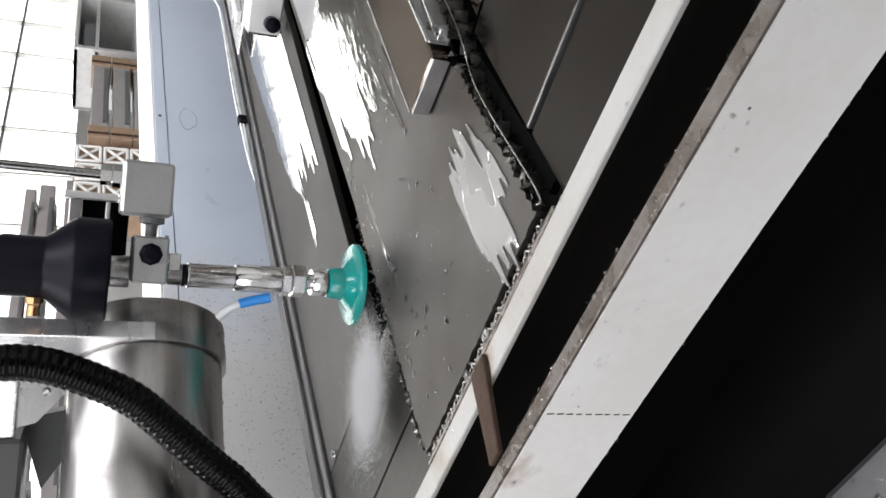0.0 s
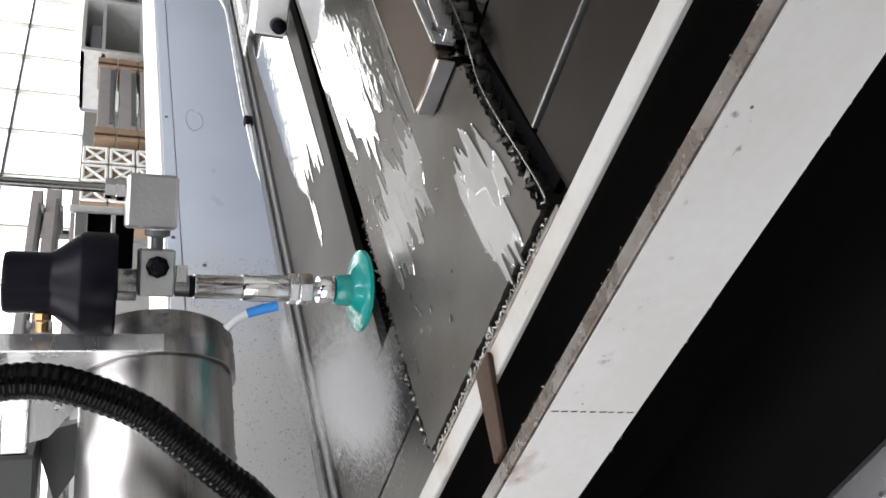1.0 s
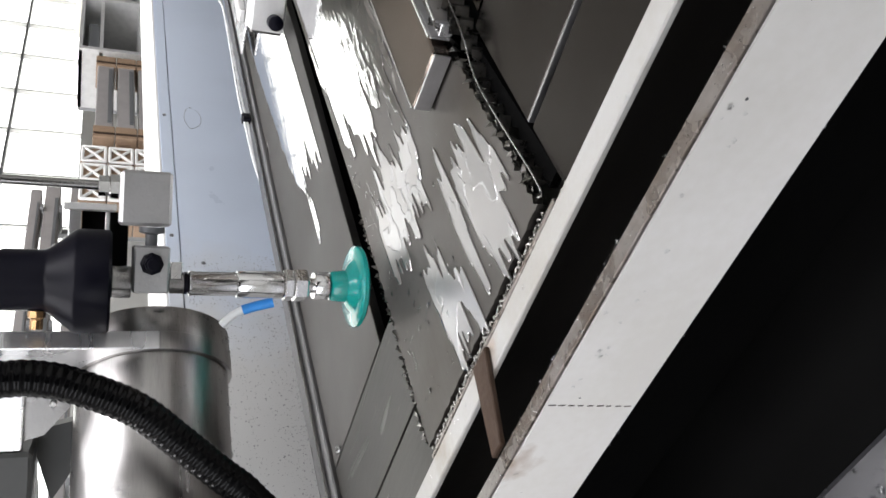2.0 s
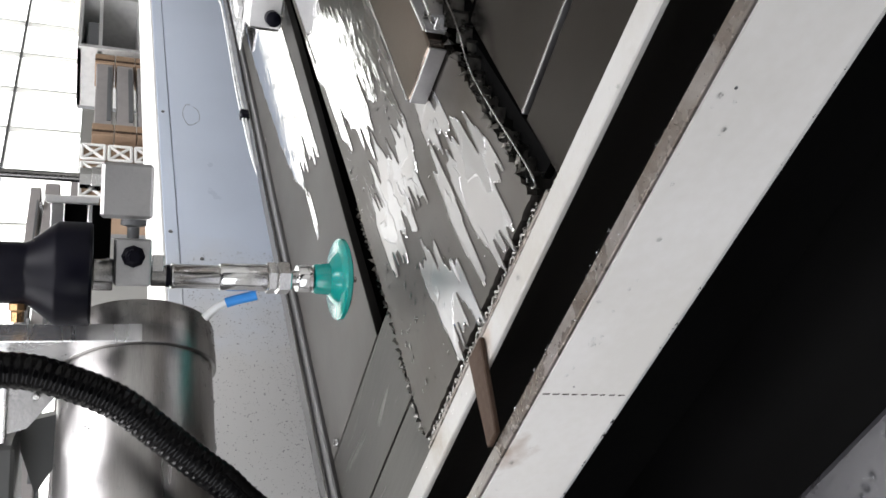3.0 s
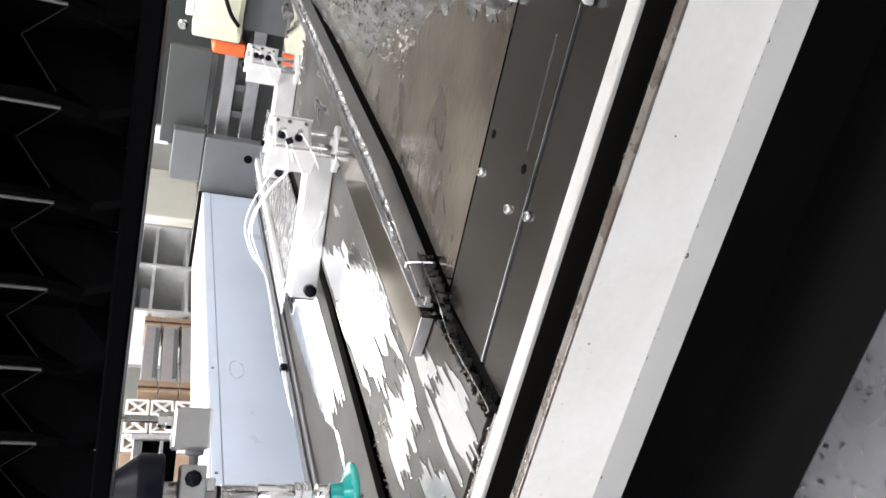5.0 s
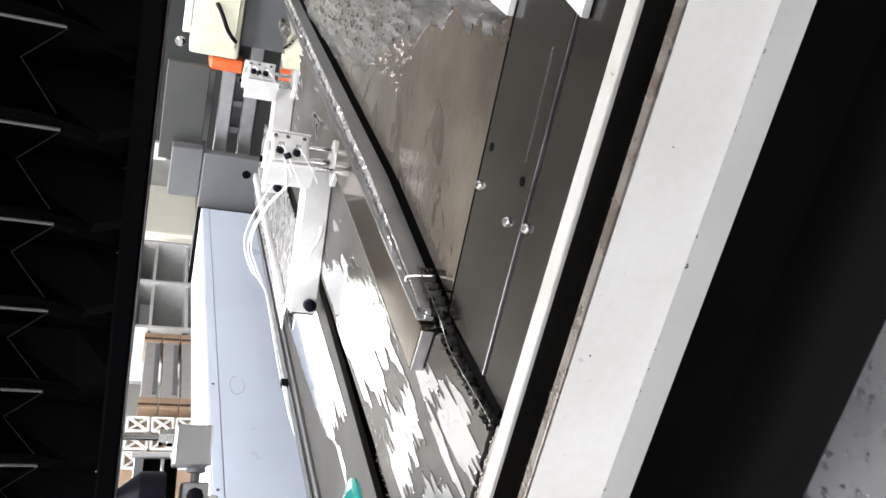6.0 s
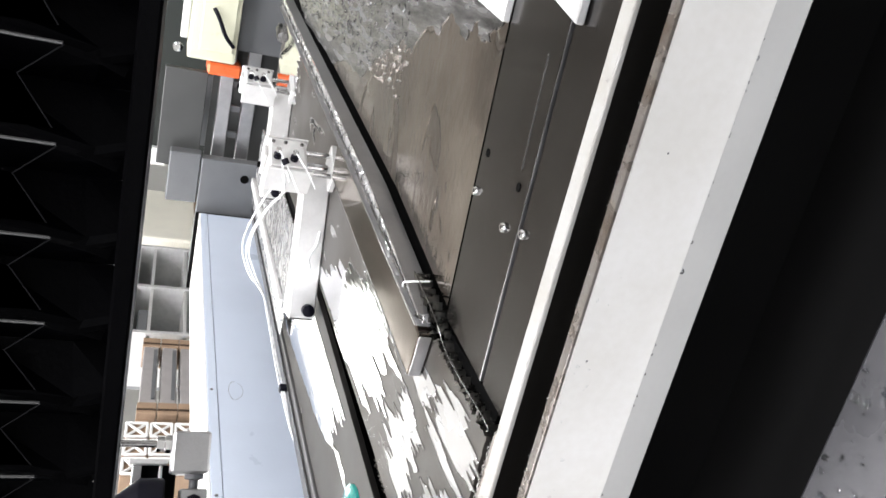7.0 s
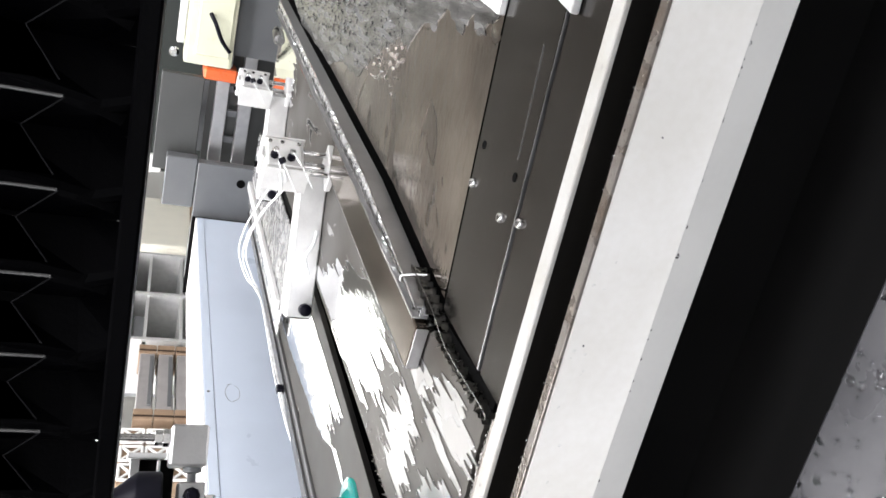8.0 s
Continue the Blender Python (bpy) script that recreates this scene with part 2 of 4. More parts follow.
for k in ("water",):
    bs = M[k].node_tree.nodes["Principled BSDF"]
    bs.inputs["Transmission Weight"].default_value, bs.inputs["IOR"].default_value = 1.0, 1.33



def rust_run(mat, centre, radius, colour=(0.26, 0.15, 0.07)):
    """A ragged rust stain of its own shape on a painted surface."""
    n, l = mat.node_tree.nodes, mat.node_tree.links
    b = n["Principled BSDF"]
    base = b.inputs["Base Color"].links[0].from_socket
    geo = n.new("ShaderNodeNewGeometry")
    far = n.new("ShaderNodeVectorMath")
    far.operation = "DISTANCE"
    far.inputs[1].default_value = centre
    l.new(geo.outputs["Position"], far.inputs[0])
    ragged_noise = n.new("ShaderNodeTexNoise")
    ragged_noise.inputs["Scale"].default_value, ragged_noise.inputs["Detail"].default_value = 60, 6
    l.new(geo.outputs["Position"], ragged_noise.inputs["Vector"])
    off = n.new("ShaderNodeMath")
    off.operation = "MULTIPLY_ADD"
    off.inputs[1].default_value = radius * 1.6
    l.new(ragged_noise.outputs["Fac"], off.inputs[0])
    l.new(far.outputs["Value"], off.inputs[2])
    rng_map = n.new("ShaderNodeMapRange")
    rng_map.inputs["From Min"].default_value, rng_map.inputs["From Max"].default_value = radius * 0.7, radius * 1.7
    rng_map.inputs["To Min"].default_value, rng_map.inputs["To Max"].default_value = 0.75, 0.0
    l.new(off.outputs[0], rng_map.inputs["Value"])
    mix = n.new("ShaderNodeMix")
    mix.data_type = "RGBA"
    mix.inputs[7].default_value = (*colour, 1)
    l.new(rng_map.outputs[0], mix.inputs[0])
    l.new(base, mix.inputs[6])
    l.new(mix.outputs[2], b.inputs["Base Color"])


rust_run(M["cream"], (-0.327, -0.118, -0.004), 0.03)
rust_run(M["strip"], (-0.240, -0.150, 0.0), 0.03)
rust_run(M["strip"], (-0.236, -0.02, 0.0), 0.04, (0.20, 0.17, 0.12))
# ---------------------------------------------------------------- mesh tools


def mesh_of(name, bm, mat, smooth=False):
    me = bpy.data.meshes.new(name)
    bmesh.ops.recalc_face_normals(bm, faces=bm.faces)
    bm.to_mesh(me)
    bm.free()
    me.materials.append(mat)
    if smooth:
        for p in me.polygons:
            p.use_smooth = True
        me.set_sharp_from_angle(angle=radians(38))
    return me


def part(name, bm, mat, parent=None, label="", smooth=False, at=None):
    ob = new(name, mesh_of(name, bm, mat, smooth))
    if parent is not None:
        ob.parent = parent
    if at is not None:
        ob.matrix_basis = at
    if label:
        ob["label"] = label
    return ob


def thing(name, label, category, m=None, group="", kind=""):
    ob = new(name)
    if m is not None:
        ob.matrix_basis = m
    return tagged(ob, label, category, group, kind)


def box(x0, x1, y0, y1, z0, z1, bevel=0.0, seg=1, bm=None):
    own = bmesh.new()
    r = bmesh.ops.create_cube(own, size=1.0)
    for v in r["verts"]:
        v.co = Vector(((x0 + x1) / 2 + v.co.x * (x1 - x0), (y0 + y1) / 2 + v.co.y * (y1 - y0), (z0 + z1) / 2 + v.co.z * (z1 - z0)))
    if bevel:
        bmesh.ops.bevel(own, geom=own.edges[:], offset=bevel, segments=seg, affect="EDGES", profile=0.6)
    if bm is None:
        return own
    join(bm, own)
    return bm


def join(bm, other):
    tmp = bpy.data.meshes.new("tmp")
    other.to_mesh(tmp)
    other.free()
    bm.from_mesh(tmp)
    bpy.data.meshes.remove(tmp)
    return bm


def prism(pts, z0, z1, bevel=0.0):
    bm = bmesh.new()
    f = bm.faces.new([bm.verts.new((x, y, z0)) for x, y in pts])
    r = bmesh.ops.extrude_face_region(bm, geom=[f])
    for v in r["geom"]:
        if isinstance(v, bmesh.types.BMVert):
            v.co.z = z1
    if bevel:
        bmesh.ops.bevel(bm, geom=bm.edges[:], offset=bevel, segments=1, affect="EDGES")
    return bm


def lathe(profile, n=40, bm=None):
    """A body turned about z from (radius, z) pairs."""
    bm = bm or bmesh.new()
    rings = []
    for r, z in profile:
        rings.append([bm.verts.new((r * math.cos(2 * math.pi * i / n), r * math.sin(2 * math.pi * i / n), z)) for i in range(n)])
    for a, b in zip(rings, rings[1:]):
        for i in range(n):
            bm.faces.new((a[i], a[(i + 1) % n], b[(i + 1) % n], b[i]))
    bm.faces.new(rings[0])
    bm.faces.new(rings[-1])
    return bm


def smooth_line(pts, steps=12):
    pts = [Vector(p) for p in pts]
    out = []
    for i in range(len(pts) - 1):
        p0, p1, p2, p3 = pts[max(i - 1, 0)], pts[i], pts[i + 1], pts[min(i + 2, len(pts) - 1)]
        for k in range(steps):
            t = k / steps
            out.append(0.5 * ((2 * p1) + (p2 - p0) * t + (2 * p0 - 5 * p1 + 4 * p2 - p3) * t * t + (3 * p1 - p0 - 3 * p2 + p3) * t ** 3))
    out.append(pts[-1])
    return out


def sweep(line, radius, n=12, ribs=0, bm=None):
    """A tube along a line; radius may be a function of the distance along it."""
    bm = bm or bmesh.new()
    rings, up, run = [], Vector((0.13, 0.21, 0.97)), 0.0
    for i, p in enumerate(line):
        d = (line[min(i + 1, len(line) - 1)] - line[max(i - 1, 0)]).normalized()
        side = d.cross(up).normalized()
        top = side.cross(d).normalized()
        if i:
            run += (p - line[i - 1]).length
        r = radius(run) if callable(radius) else radius
        rings.append([bm.verts.new(p + r * (side * math.cos(2 * math.pi * k / n) + top * math.sin(2 * math.pi * k / n))) for k in range(n)])
    for a, b in zip(rings, rings[1:]):
        for k in range(n):
            bm.faces.new((a[k], a[(k + 1) % n], b[(k + 1) % n], b[k]))
    bm.faces.new(rings[0])
    bm.faces.new(rings[-1])
    return bm


def drops(count, place, r0, r1, seed, flat=0.55):
    """Many small water beads in one mesh; place(rng) gives a point and a normal."""
    rng = random.Random(seed)
    bm = bmesh.new()
    unit = bmesh.new()
    bmesh.ops.create_icosphere(unit, subdivisions=1, radius=1.0)
    vs, fs = [v.co.copy() for v in unit.verts], [[v.index for v in f.verts] for f in unit.faces]
    unit.free()
    verts, faces = [], []
    for _ in range(count):
        p, nrm = place(rng)
        r = r0 + (r1 - r0) * rng.random() ** 3
        q = Vector(nrm).to_track_quat("Z", "Y")
        b = len(verts)
        sx = rng.uniform(0.8, 1.3)
        verts += [Vector(p) + q @ Vector((v.x * r * sx, v.y * r, v.z * r * flat)) for v in vs]
        faces += [[b + i for i in f] for f in fs]
    me = bpy.data.meshes.new("beads")
    me.from_pydata([tuple(v) for v in verts], [], faces)
    bm.from_mesh(me)
    bpy.data.meshes.remove(me)
    return bm


# ---------------------------------------------------------------- the hall
FLOOR = -0.95
HX0, HX1, HY0, HY1, HZ = -12.0, 26.0, -10.0, 9.5, 7.4
part("floor", box(HX0, HX1, HY0, HY1, FLOOR - 0.2, FLOOR), M["floor"])
tagged(bpy.data.objects["floor"], "worn grey concrete floor of a factory hall", "floor", kind="structure")


def wall_with_opening(name, axis, at, thick, a0, a1, opening, label):
    """A wall in the plane axis = at, from a0 to a1, with one opening (o0, o1, z0, z1)."""
    bm = bmesh.new()
    o0, o1, z0, z1 = opening
    for b0, b1, c0, c1 in ((a0, o0, FLOOR, HZ), (o1, a1, FLOOR, HZ), (o0, o1, FLOOR, z0), (o0, o1, z1, HZ)):
        if axis == "y":
            box(b0, b1, at, at + thick, c0, c1, bm=bm)
        else:
            box(at, at + thick, b0, b1, c0, c1, bm=bm)
    return tagged(part(name, bm, M["wall"]), label, "wall", kind="structure")


wall_with_opening("wall_north", "y", HY1, 0.25, HX0, HX1, (1.0, 22.0, 0.55, 6.4), "pale clad hall wall with a long band of windows")
wall_with_opening("wall_west", "x", HX0 - 0.25, 0.25, HY0, HY1, (-7.5, 5.5, 1.3, 5.9), "pale clad gable wall with a wide window")
tagged(part("wall_south", box(HX0, HX1, HY0 - 0.25, HY0, FLOOR, HZ), M["wall"]), "pale clad long wall of the hall", "wall", kind="structure")
tagged(part("wall_east", box(HX1, HX1 + 0.25, HY0, HY1, FLOOR, HZ), M["wall"]), "pale clad end wall of the hall", "wall", kind="structure")
# unseen roof; its light openings are assumed, to suit the added lamps
bm = bmesh.new()
xs = [HX0, -5.2, -2.8, 0.3, 2.7, HX1]
for i in range(0, len(xs), 2):
    box(xs[i], xs[i + 1], HY0, HY1, HZ, HZ + 0.2, bm=bm)
for i in (1, 3):
    box(xs[i], xs[i + 1], HY0, -6.5, HZ, HZ + 0.2, bm=bm)
    box(xs[i], xs[i + 1], 7.5, HY1, HZ, HZ + 0.2, bm=bm)
for i in range(14):
    box(3.3 + 1.65 * i, 3.45 + 1.65 * i, HY0, HY1, HZ - 0.32, HZ, bm=bm)
for i in range(8):
    box(3.0, HX1, -9.0 + 2.4 * i, -8.9 + 2.4 * i, HZ - 0.16, HZ, bm=bm)
tagged(part("ceiling", bm, M["roof"]), "unseen brownish hall roof with assumed openings for the added lamps", "ceiling", kind="structure")

backdrop = part("backdrop", box(-1.0, 24.0, HY1 + 0.9, HY1 + 0.95, -0.5, 8.5), M["glow"])
tagged(backdrop, "overexposed daylight outside the hall windows", "sky", kind="structure")
win = thing("window_1", "long white-framed band of hall windows", "window", kind="structure")
for i in range(15):
    x = 1.0 + 21.0 * i / 14
    part("mullion", box(x - 0.02, x + 0.02, HY1 + 0.05, HY1 + 0.16, 0.55, 6.4), M["wall"], win)
for z, w in ((0.55, 0.09), (1.95, 0.025), (2.9, 0.02), (4.2, 0.05), (6.35, 0.09)):
    part("transom", box(1.0, 22.0, HY1 + 0.03, HY1 + 0.18, z - w, z + w), M["grey"] if z == 1.95 else M["wall"], win)

# ---------------------------------------------------------------- the cutting table
BED = -0.01


def rail_y(x):
    """Inner top edge of the clamped rail across the table."""
    return -0.301 - 0.0785 * x


bed = thing("cutting_table_bed", "wet stainless steel bed plates of a waterjet cutting table", "machine table")
part("bed_plate", prism([(-0.029, 0.063), (0.7, 0.031), (2.25, 0.0), (2.25, 0.315), (-0.029, 0.315)], BED - 0.012, BED, 0.0008), M["bed"], bed)
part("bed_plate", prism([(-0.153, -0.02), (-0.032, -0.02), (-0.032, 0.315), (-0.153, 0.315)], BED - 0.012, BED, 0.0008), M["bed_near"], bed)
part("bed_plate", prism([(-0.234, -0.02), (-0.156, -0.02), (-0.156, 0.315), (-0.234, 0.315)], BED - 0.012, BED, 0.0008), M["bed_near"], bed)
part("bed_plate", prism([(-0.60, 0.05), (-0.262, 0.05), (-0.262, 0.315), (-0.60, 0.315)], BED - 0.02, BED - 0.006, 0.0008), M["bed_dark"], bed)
part("bed_plate", prism([(0.0085, -0.343), (0.35, -0.394), (1.133, -0.465), (2.25, -0.570), (2.25, -1.5), (0.101, -1.5)], BED - 0.012, BED), M["bed_right"], bed, "flooded bed plate with rippling water")
part("bed_plate", prism([(0.0015, -0.330), (0.0375, -0.785), (-0.127, -0.742), (-0.144, -0.322)], BED - 0.012, BED + 0.0005, 0.0006), M["bed_dark"], bed, "bed strip with screws, dark reflection in its colour")
# thin metal strip added to draw the highlight on the plate edge
part("edge_bead", prism([(-0.1446, -0.322), (-0.1276, -0.742), (-0.1290, -0.742), (-0.1460, -0.322)], BED - 0.010, BED + 0.0006, 0.0005), M["trim"], bed, "thin strip for the plate edge's highlight")
part("bed_plate", prism([(-0.231, -0.318), (-0.1535, -0.322), (-0.107, -1.5), (-0.231, -1.5)], BED - 0.012, BED, 0.0008), M["bed_dark"], bed, "bed strip, dark reflection in its colour")
part("corner_block", prism([(0.140, -0.728), (0.034, -0.714), (0.040, -1.15), (0.140, -1.15)], BED + 0.0005, BED + 0.012, 0.002), M["alu"], bed)
part("corner_block", prism([(-0.160, -0.738), (-0.02, -0.775), (0.036, -0.79), (0.036, -1.15), (-0.16, -1.15)], BED + 0.001, BED + 0.012, 0.002), M["alu"], bed)
part("score_line", prism([(-0.0955, -0.70), (-0.1055, -0.572), (-0.1065, -0.572), (-0.0965, -0.70)], BED + 0.0007, BED + 0.0014), M["steel"], bed)
part("front_wall", box(-0.165, -0.15, -2.2, 1.0, -0.6, BED - 0.02), M["white"], bed, "white painted tank wall")
# tank insides get a near-black colour in place of real darkness
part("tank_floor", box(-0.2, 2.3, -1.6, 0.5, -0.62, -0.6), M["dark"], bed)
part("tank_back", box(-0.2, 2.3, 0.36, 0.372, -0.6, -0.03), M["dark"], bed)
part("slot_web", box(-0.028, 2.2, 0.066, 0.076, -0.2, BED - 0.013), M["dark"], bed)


def screw(x, y, z, r=0.006):
    bm = lathe([(r, 0), (r, 0.003), (r * 0.8, 0.0045), (r * 0.45, 0.0045), (r * 0.42, 0.002)], 14)
    ob = part("screw", bm, M["chrome"], bed, smooth=True, at=pose(x, y, z))
    return ob


for x, y in ((0.006, -0.508), (-0.101, -0.500), (-0.153, -0.512), (-0.024, 0.28)):
    screw(x, y, BED + 0.0005)
for x, y in ((0.0, -0.560), (-0.110, -0.552)):
    part("screw_hole", lathe([(0.0055, 0), (0.0055, 0.0006), (0.004, 0.0008)], 14), M["dark"], bed, at=pose(x, y, BED + 0.0006))

# side trim between bed and blue frame
trim = thing("trim", "grey steel angle along the back of the bed", "trim", kind="structure")
part("trim_strip", box(-0.6, 2.25, 0.317, 0.329, -0.03, -0.004, 0.002), M["trim"], trim)
part("trim_lip", box(-0.6, 2.25, 0.344, 0.350, -0.0055, 0.0, 0.001), M["steel"], trim, "bright steel lip")
part("trim_angle", prism([(-0.6, 0.3295), (2.25, 0.3295), (2.25, 0.396), (-0.6, 0.396)], -0.03, -0.006, 0.002), M["trim"], trim)

# the plate on the bed, its ragged jet-cut edges
rng = random.Random(5)


def ragged(p, q, n, amp):
    pts = []
    for i in range(n):
        t = (i + rng.uniform(-0.25, 0.25)) / n if i else 0.0
        d = rng.uniform(-amp, amp) * (1.0 if i % 2 else 0.35)
        ex, ey = q[0] - p[0], q[1] - p[1]
        ln = math.hypot(ex, ey)
        pts.append((p[0] + ex * t - ey / ln * d, p[1] + ey * t + ex / ln * d))
    return pts


plate = thing("steel_plate", "wet stainless steel sheet with ragged jet-cut edges on the bed", "metal sheet")
outline = ragged((-0.222, 0.002), (-0.217, -0.294), 60, 0.0012)
outline += ragged((-0.217, -0.294), (-0.02, -0.298), 34, 0.005)
outline += [(-0.02, -0.298), (0.0, -0.292), (2.1, rail_y(2.1) + 0.002), (2.1, -0.035), (0.135, -0.016)]
outline += ragged((0.13, -0.014), (-0.222, 0.002), 70, 0.003)
part("sheet", prism(outline, BED + 0.001, 0.0), M["plate"], plate)
# torn burrs along the cut
bm = bmesh.new()


def burr(bm, p, u, w, h, r):
    a = [Vector(p) + u * (w * r.uniform(-0.6, -0.3)), Vector(p) + u * (w * r.uniform(0.3, 0.6))]
    n2 = Vector((-u.y, u.x, 0))
    tip = Vector(p) + n2 * r.uniform(-h, h) * 0.9 + Vector((0, 0, h * r.uniform(0.3, 1.0))) + u * r.uniform(-w, w) * 0.5
    lo = Vector(p) + Vector((0, 0, -0.006)) + n2 * r.uniform(-0.003, 0.003)
    vs = [bm.verts.new(v) for v in (a[0], a[1], tip, lo)]
    for f in ((0, 1, 2), (0, 2, 3), (1, 3, 2), (0, 3, 1)):
        bm.faces.new([vs[k] for k in f])


for i in range(75):
    t = i / 75
    burr(bm, (0.12 - 0.34 * t, -0.012 + 0.016 * t + rng.uniform(-0.004, 0.004), 0.0), Vector((-1, 0.04, 0)).normalized(), 0.006, 0.0042, rng)
part("burr", bm, M["edge"], plate, "bright torn burrs along the cut")["kind"] = "stuff"
bm = bmesh.new()
for i in range(70):
    t = i / 70
    x = -0.217 + 0.42 * t
    burr(bm, (x, -0.298 - 0.055 * max(0, x + 0.02) + rng.uniform(-0.006, 0.002), 0.0), Vector((1, -0.05, 0)).normalized(), 0.009, 0.008, rng)
part("burr", bm, M["edge"], plate, "bright torn burrs along the cut")["kind"] = "stuff"
# corrugated core showing along the front edge
line = [Vector((-0.2255 + 0.0016 * math.sin(i * 1.25), 0.0 - 0.294 * i / 240, -0.003 + 0.001 * math.sin(i * 0.9))) for i in range(241)]
part("wavy_edge", sweep(line, 0.0013, 6), M["edge"], plate)
part("edge_strip", box(-0.2335, -0.2295, -0.31, 0.005, -0.012, -0.001, 0.0006), M["rim"], plate)
part("edge_bead", box(-0.2285, -0.2245, -0.296, 0.002, -0.011, -0.005), M["rust"], plate)

# folded strip with zigzag webs at the other cut edge
web = thing("zigzag_strip", "dark metal strip with torn zigzag webs beside the sheet", "metal strip")
n = 34


def outer_y(x):
    """Outer edge of the rail, which widens away from its front end."""
    return -0.322 - 0.144 * (x - 0.02) if x < 0.422 else -0.38 - 0.083 * (x - 0.422)


def strip_line(x):
    """The strip runs along the cut edge, then along the rail's outer edge."""
    t = min(1.0, max(0.0, (x + 0.07) / 0.09))
    return (1 - t) * -0.296 + t * (outer_y(max(x, 0.02)) - 0.001)


for i in range(n):
    bm = bmesh.new()
    x0, x1 = -0.205 + 0.31 * i / n, -0.205 + 0.31 * (i + 1) / n
    ya, yb = strip_line(x0), strip_line(x0) - 0.012
    p, q = ((x0, ya), (x1, yb)) if i % 2 else ((x0, yb), (x1, ya))
    h = rng.uniform(-0.002, 0.006) + (0.008 if x0 > 0 else 0.0)
    bm.faces.new([bm.verts.new(v) for v in ((*p, -0.012), (*q, -0.012), (q[0], q[1], h), (p[0], p[1], h + rng.uniform(-0.004, 0.003)))])
    bmesh.ops.solidify(bm, geom=bm.faces[:], thickness=0.0012)
    part("web", bm, M["edge"], web)
line = smooth_line([(-0.216, -0.299, 0.001), (-0.207, -0.309, 0.003), (-0.07, -0.3095, 0.004), (0.0, -0.331, 0.008), (0.105, -0.348, 0.012)])
part("lip", sweep(line, 0.0009, 6), M["steel"], web)
# black strip stands in for the shadow between sheet and bed
part("shade_strip", prism([(-0.205, -0.302), (0.0, -0.305), (0.0, -0.318), (-0.205, -0.318)], -0.02, -0.0125), M["dark"], web)

# raised flat bar on the sheet, wedge-shaped
raised = thing("flat_bar", "raised polished flat bar lying along the rail", "metal bar")
part("bar_body", prism([(0.015, -0.230), (0.74, -0.285), (0.74, -0.356), (0.030, -0.301), (0.007, -0.296)], 0.0005, 0.0205, 0.002), M["bar"], raised)
part("end_face", prism([(0.0125, -0.2305), (0.0045, -0.2955), (0.0068, -0.2957), (0.0148, -0.2303)], 0.002, 0.0195, 0.0006), M["block"], raised, "pale end face")

# chrome tube drawn as the highlight on the bar's edge
part("edge_highlight", sweep([Vector((0.016, -0.2303, 0.0203)), Vector((0.74, -0.2853, 0.0203))], 0.0012, 6), M["chrome"], raised)

# rail channel held by the clamps
rail = thing("channel_rail", "long steel channel with water in it, held by clamps", "rail")
X0, X1 = 0.022, 2.15


def strip_along(off0, off1, z0, z1, x0=X0, x1=X1, bevel=0.0008):
    return prism([(x0, rail_y(x0) + off0), (x1, rail_y(x1) + off0), (x1, rail_y(x1) + off1), (x0, rail_y(x0) + off1)], z0, z1, bevel)


part("channel_wall", strip_along(0.0, -0.003, 0.001, 0.022), M["block"], rail)
RAIL_X = (X0, 0.422, X1)


def along_outer(off0, off1, z0, z1, bevel=0.0006):
    """A strip that follows the rail's outer edge."""
    return prism([(x, outer_y(x) + off0) for x in RAIL_X] + [(x, outer_y(x) + off1) for x in RAIL_X[::-1]], z0, z1, bevel)


part("channel_floor", prism([(x, rail_y(x) - 0.0032) for x in (X0, X1)] + [(x, outer_y(x) + 0.0032) for x in RAIL_X[::-1]], 0.001, 0.014, 0.0006), M["wetalu"], rail, "wet dull channel floor")
part("inner_lip", prism([(X0, rail_y(X0) - 0.009), (X1, rail_y(X1) - 0.019), (X1, rail_y(X1) - 0.0215), (X0, rail_y(X0) - 0.0115)], 0.0142, 0.0185, 0.0005), M["steel"], rail)
part("channel_wall", along_outer(0.003, 0.0, -0.009, 0.022), M["block"], rail, "dark wet outer wall")
# black strip painted in for the shade below the rail's outer wall
part("rail_shade", along_outer(0.006, 0.0035, -0.20, 0.0005, 0.0), M["dark"], rail, "black strip painted as the shade under the rail")
# chrome tubes supply the bright highlights of both rail edges
part("bright_edge", sweep([Vector((X0 + 0.002, rail_y(X0) - 0.0012, 0.0222)), Vector((X1, rail_y(X1) - 0.0012, 0.0222))], 0.0016, 6), M["chrome"], rail)
part("bright_edge", sweep([Vector((x, outer_y(x) + 0.0014, 0.0222)) for x in RAIL_X], 0.0014, 6), M["chrome"], rail)
for i in range(240):
    x = 0.04 + 1.55 * rng.random() ** 1.4
    o = (outer_y(x) - rail_y(x)) * rng.choice((0.88, 0.8, 0.7, 0.62, 0.25)) + rng.uniform(-0.0015, 0.0015)
    z = 0.0142 + rng.uniform(0.001, 0.007)
    w = rng.uniform(0.004, 0.016)
    bm = bmesh.new()
    q = [bm.verts.new((x + w * a, rail_y(x) + o + b * rng.uniform(0.001, 0.004), 0.0142 + c)) for a, b, c in ((0, -1, 0), (1, -0.6, 0), (0.8, 1, 0.001), (0.1, 0.8, 0), (rng.random(), 0.1, z - 0.0142))]
    for f in ((0, 1, 4), (1, 2, 4), (2, 3, 4), (3, 0, 4), (3, 2, 1, 0)):
        bm.faces.new([q[k] for k in f])
    part("cut_scrap", bm, M["edge"] if i % 3 else M["chrome"], rail)
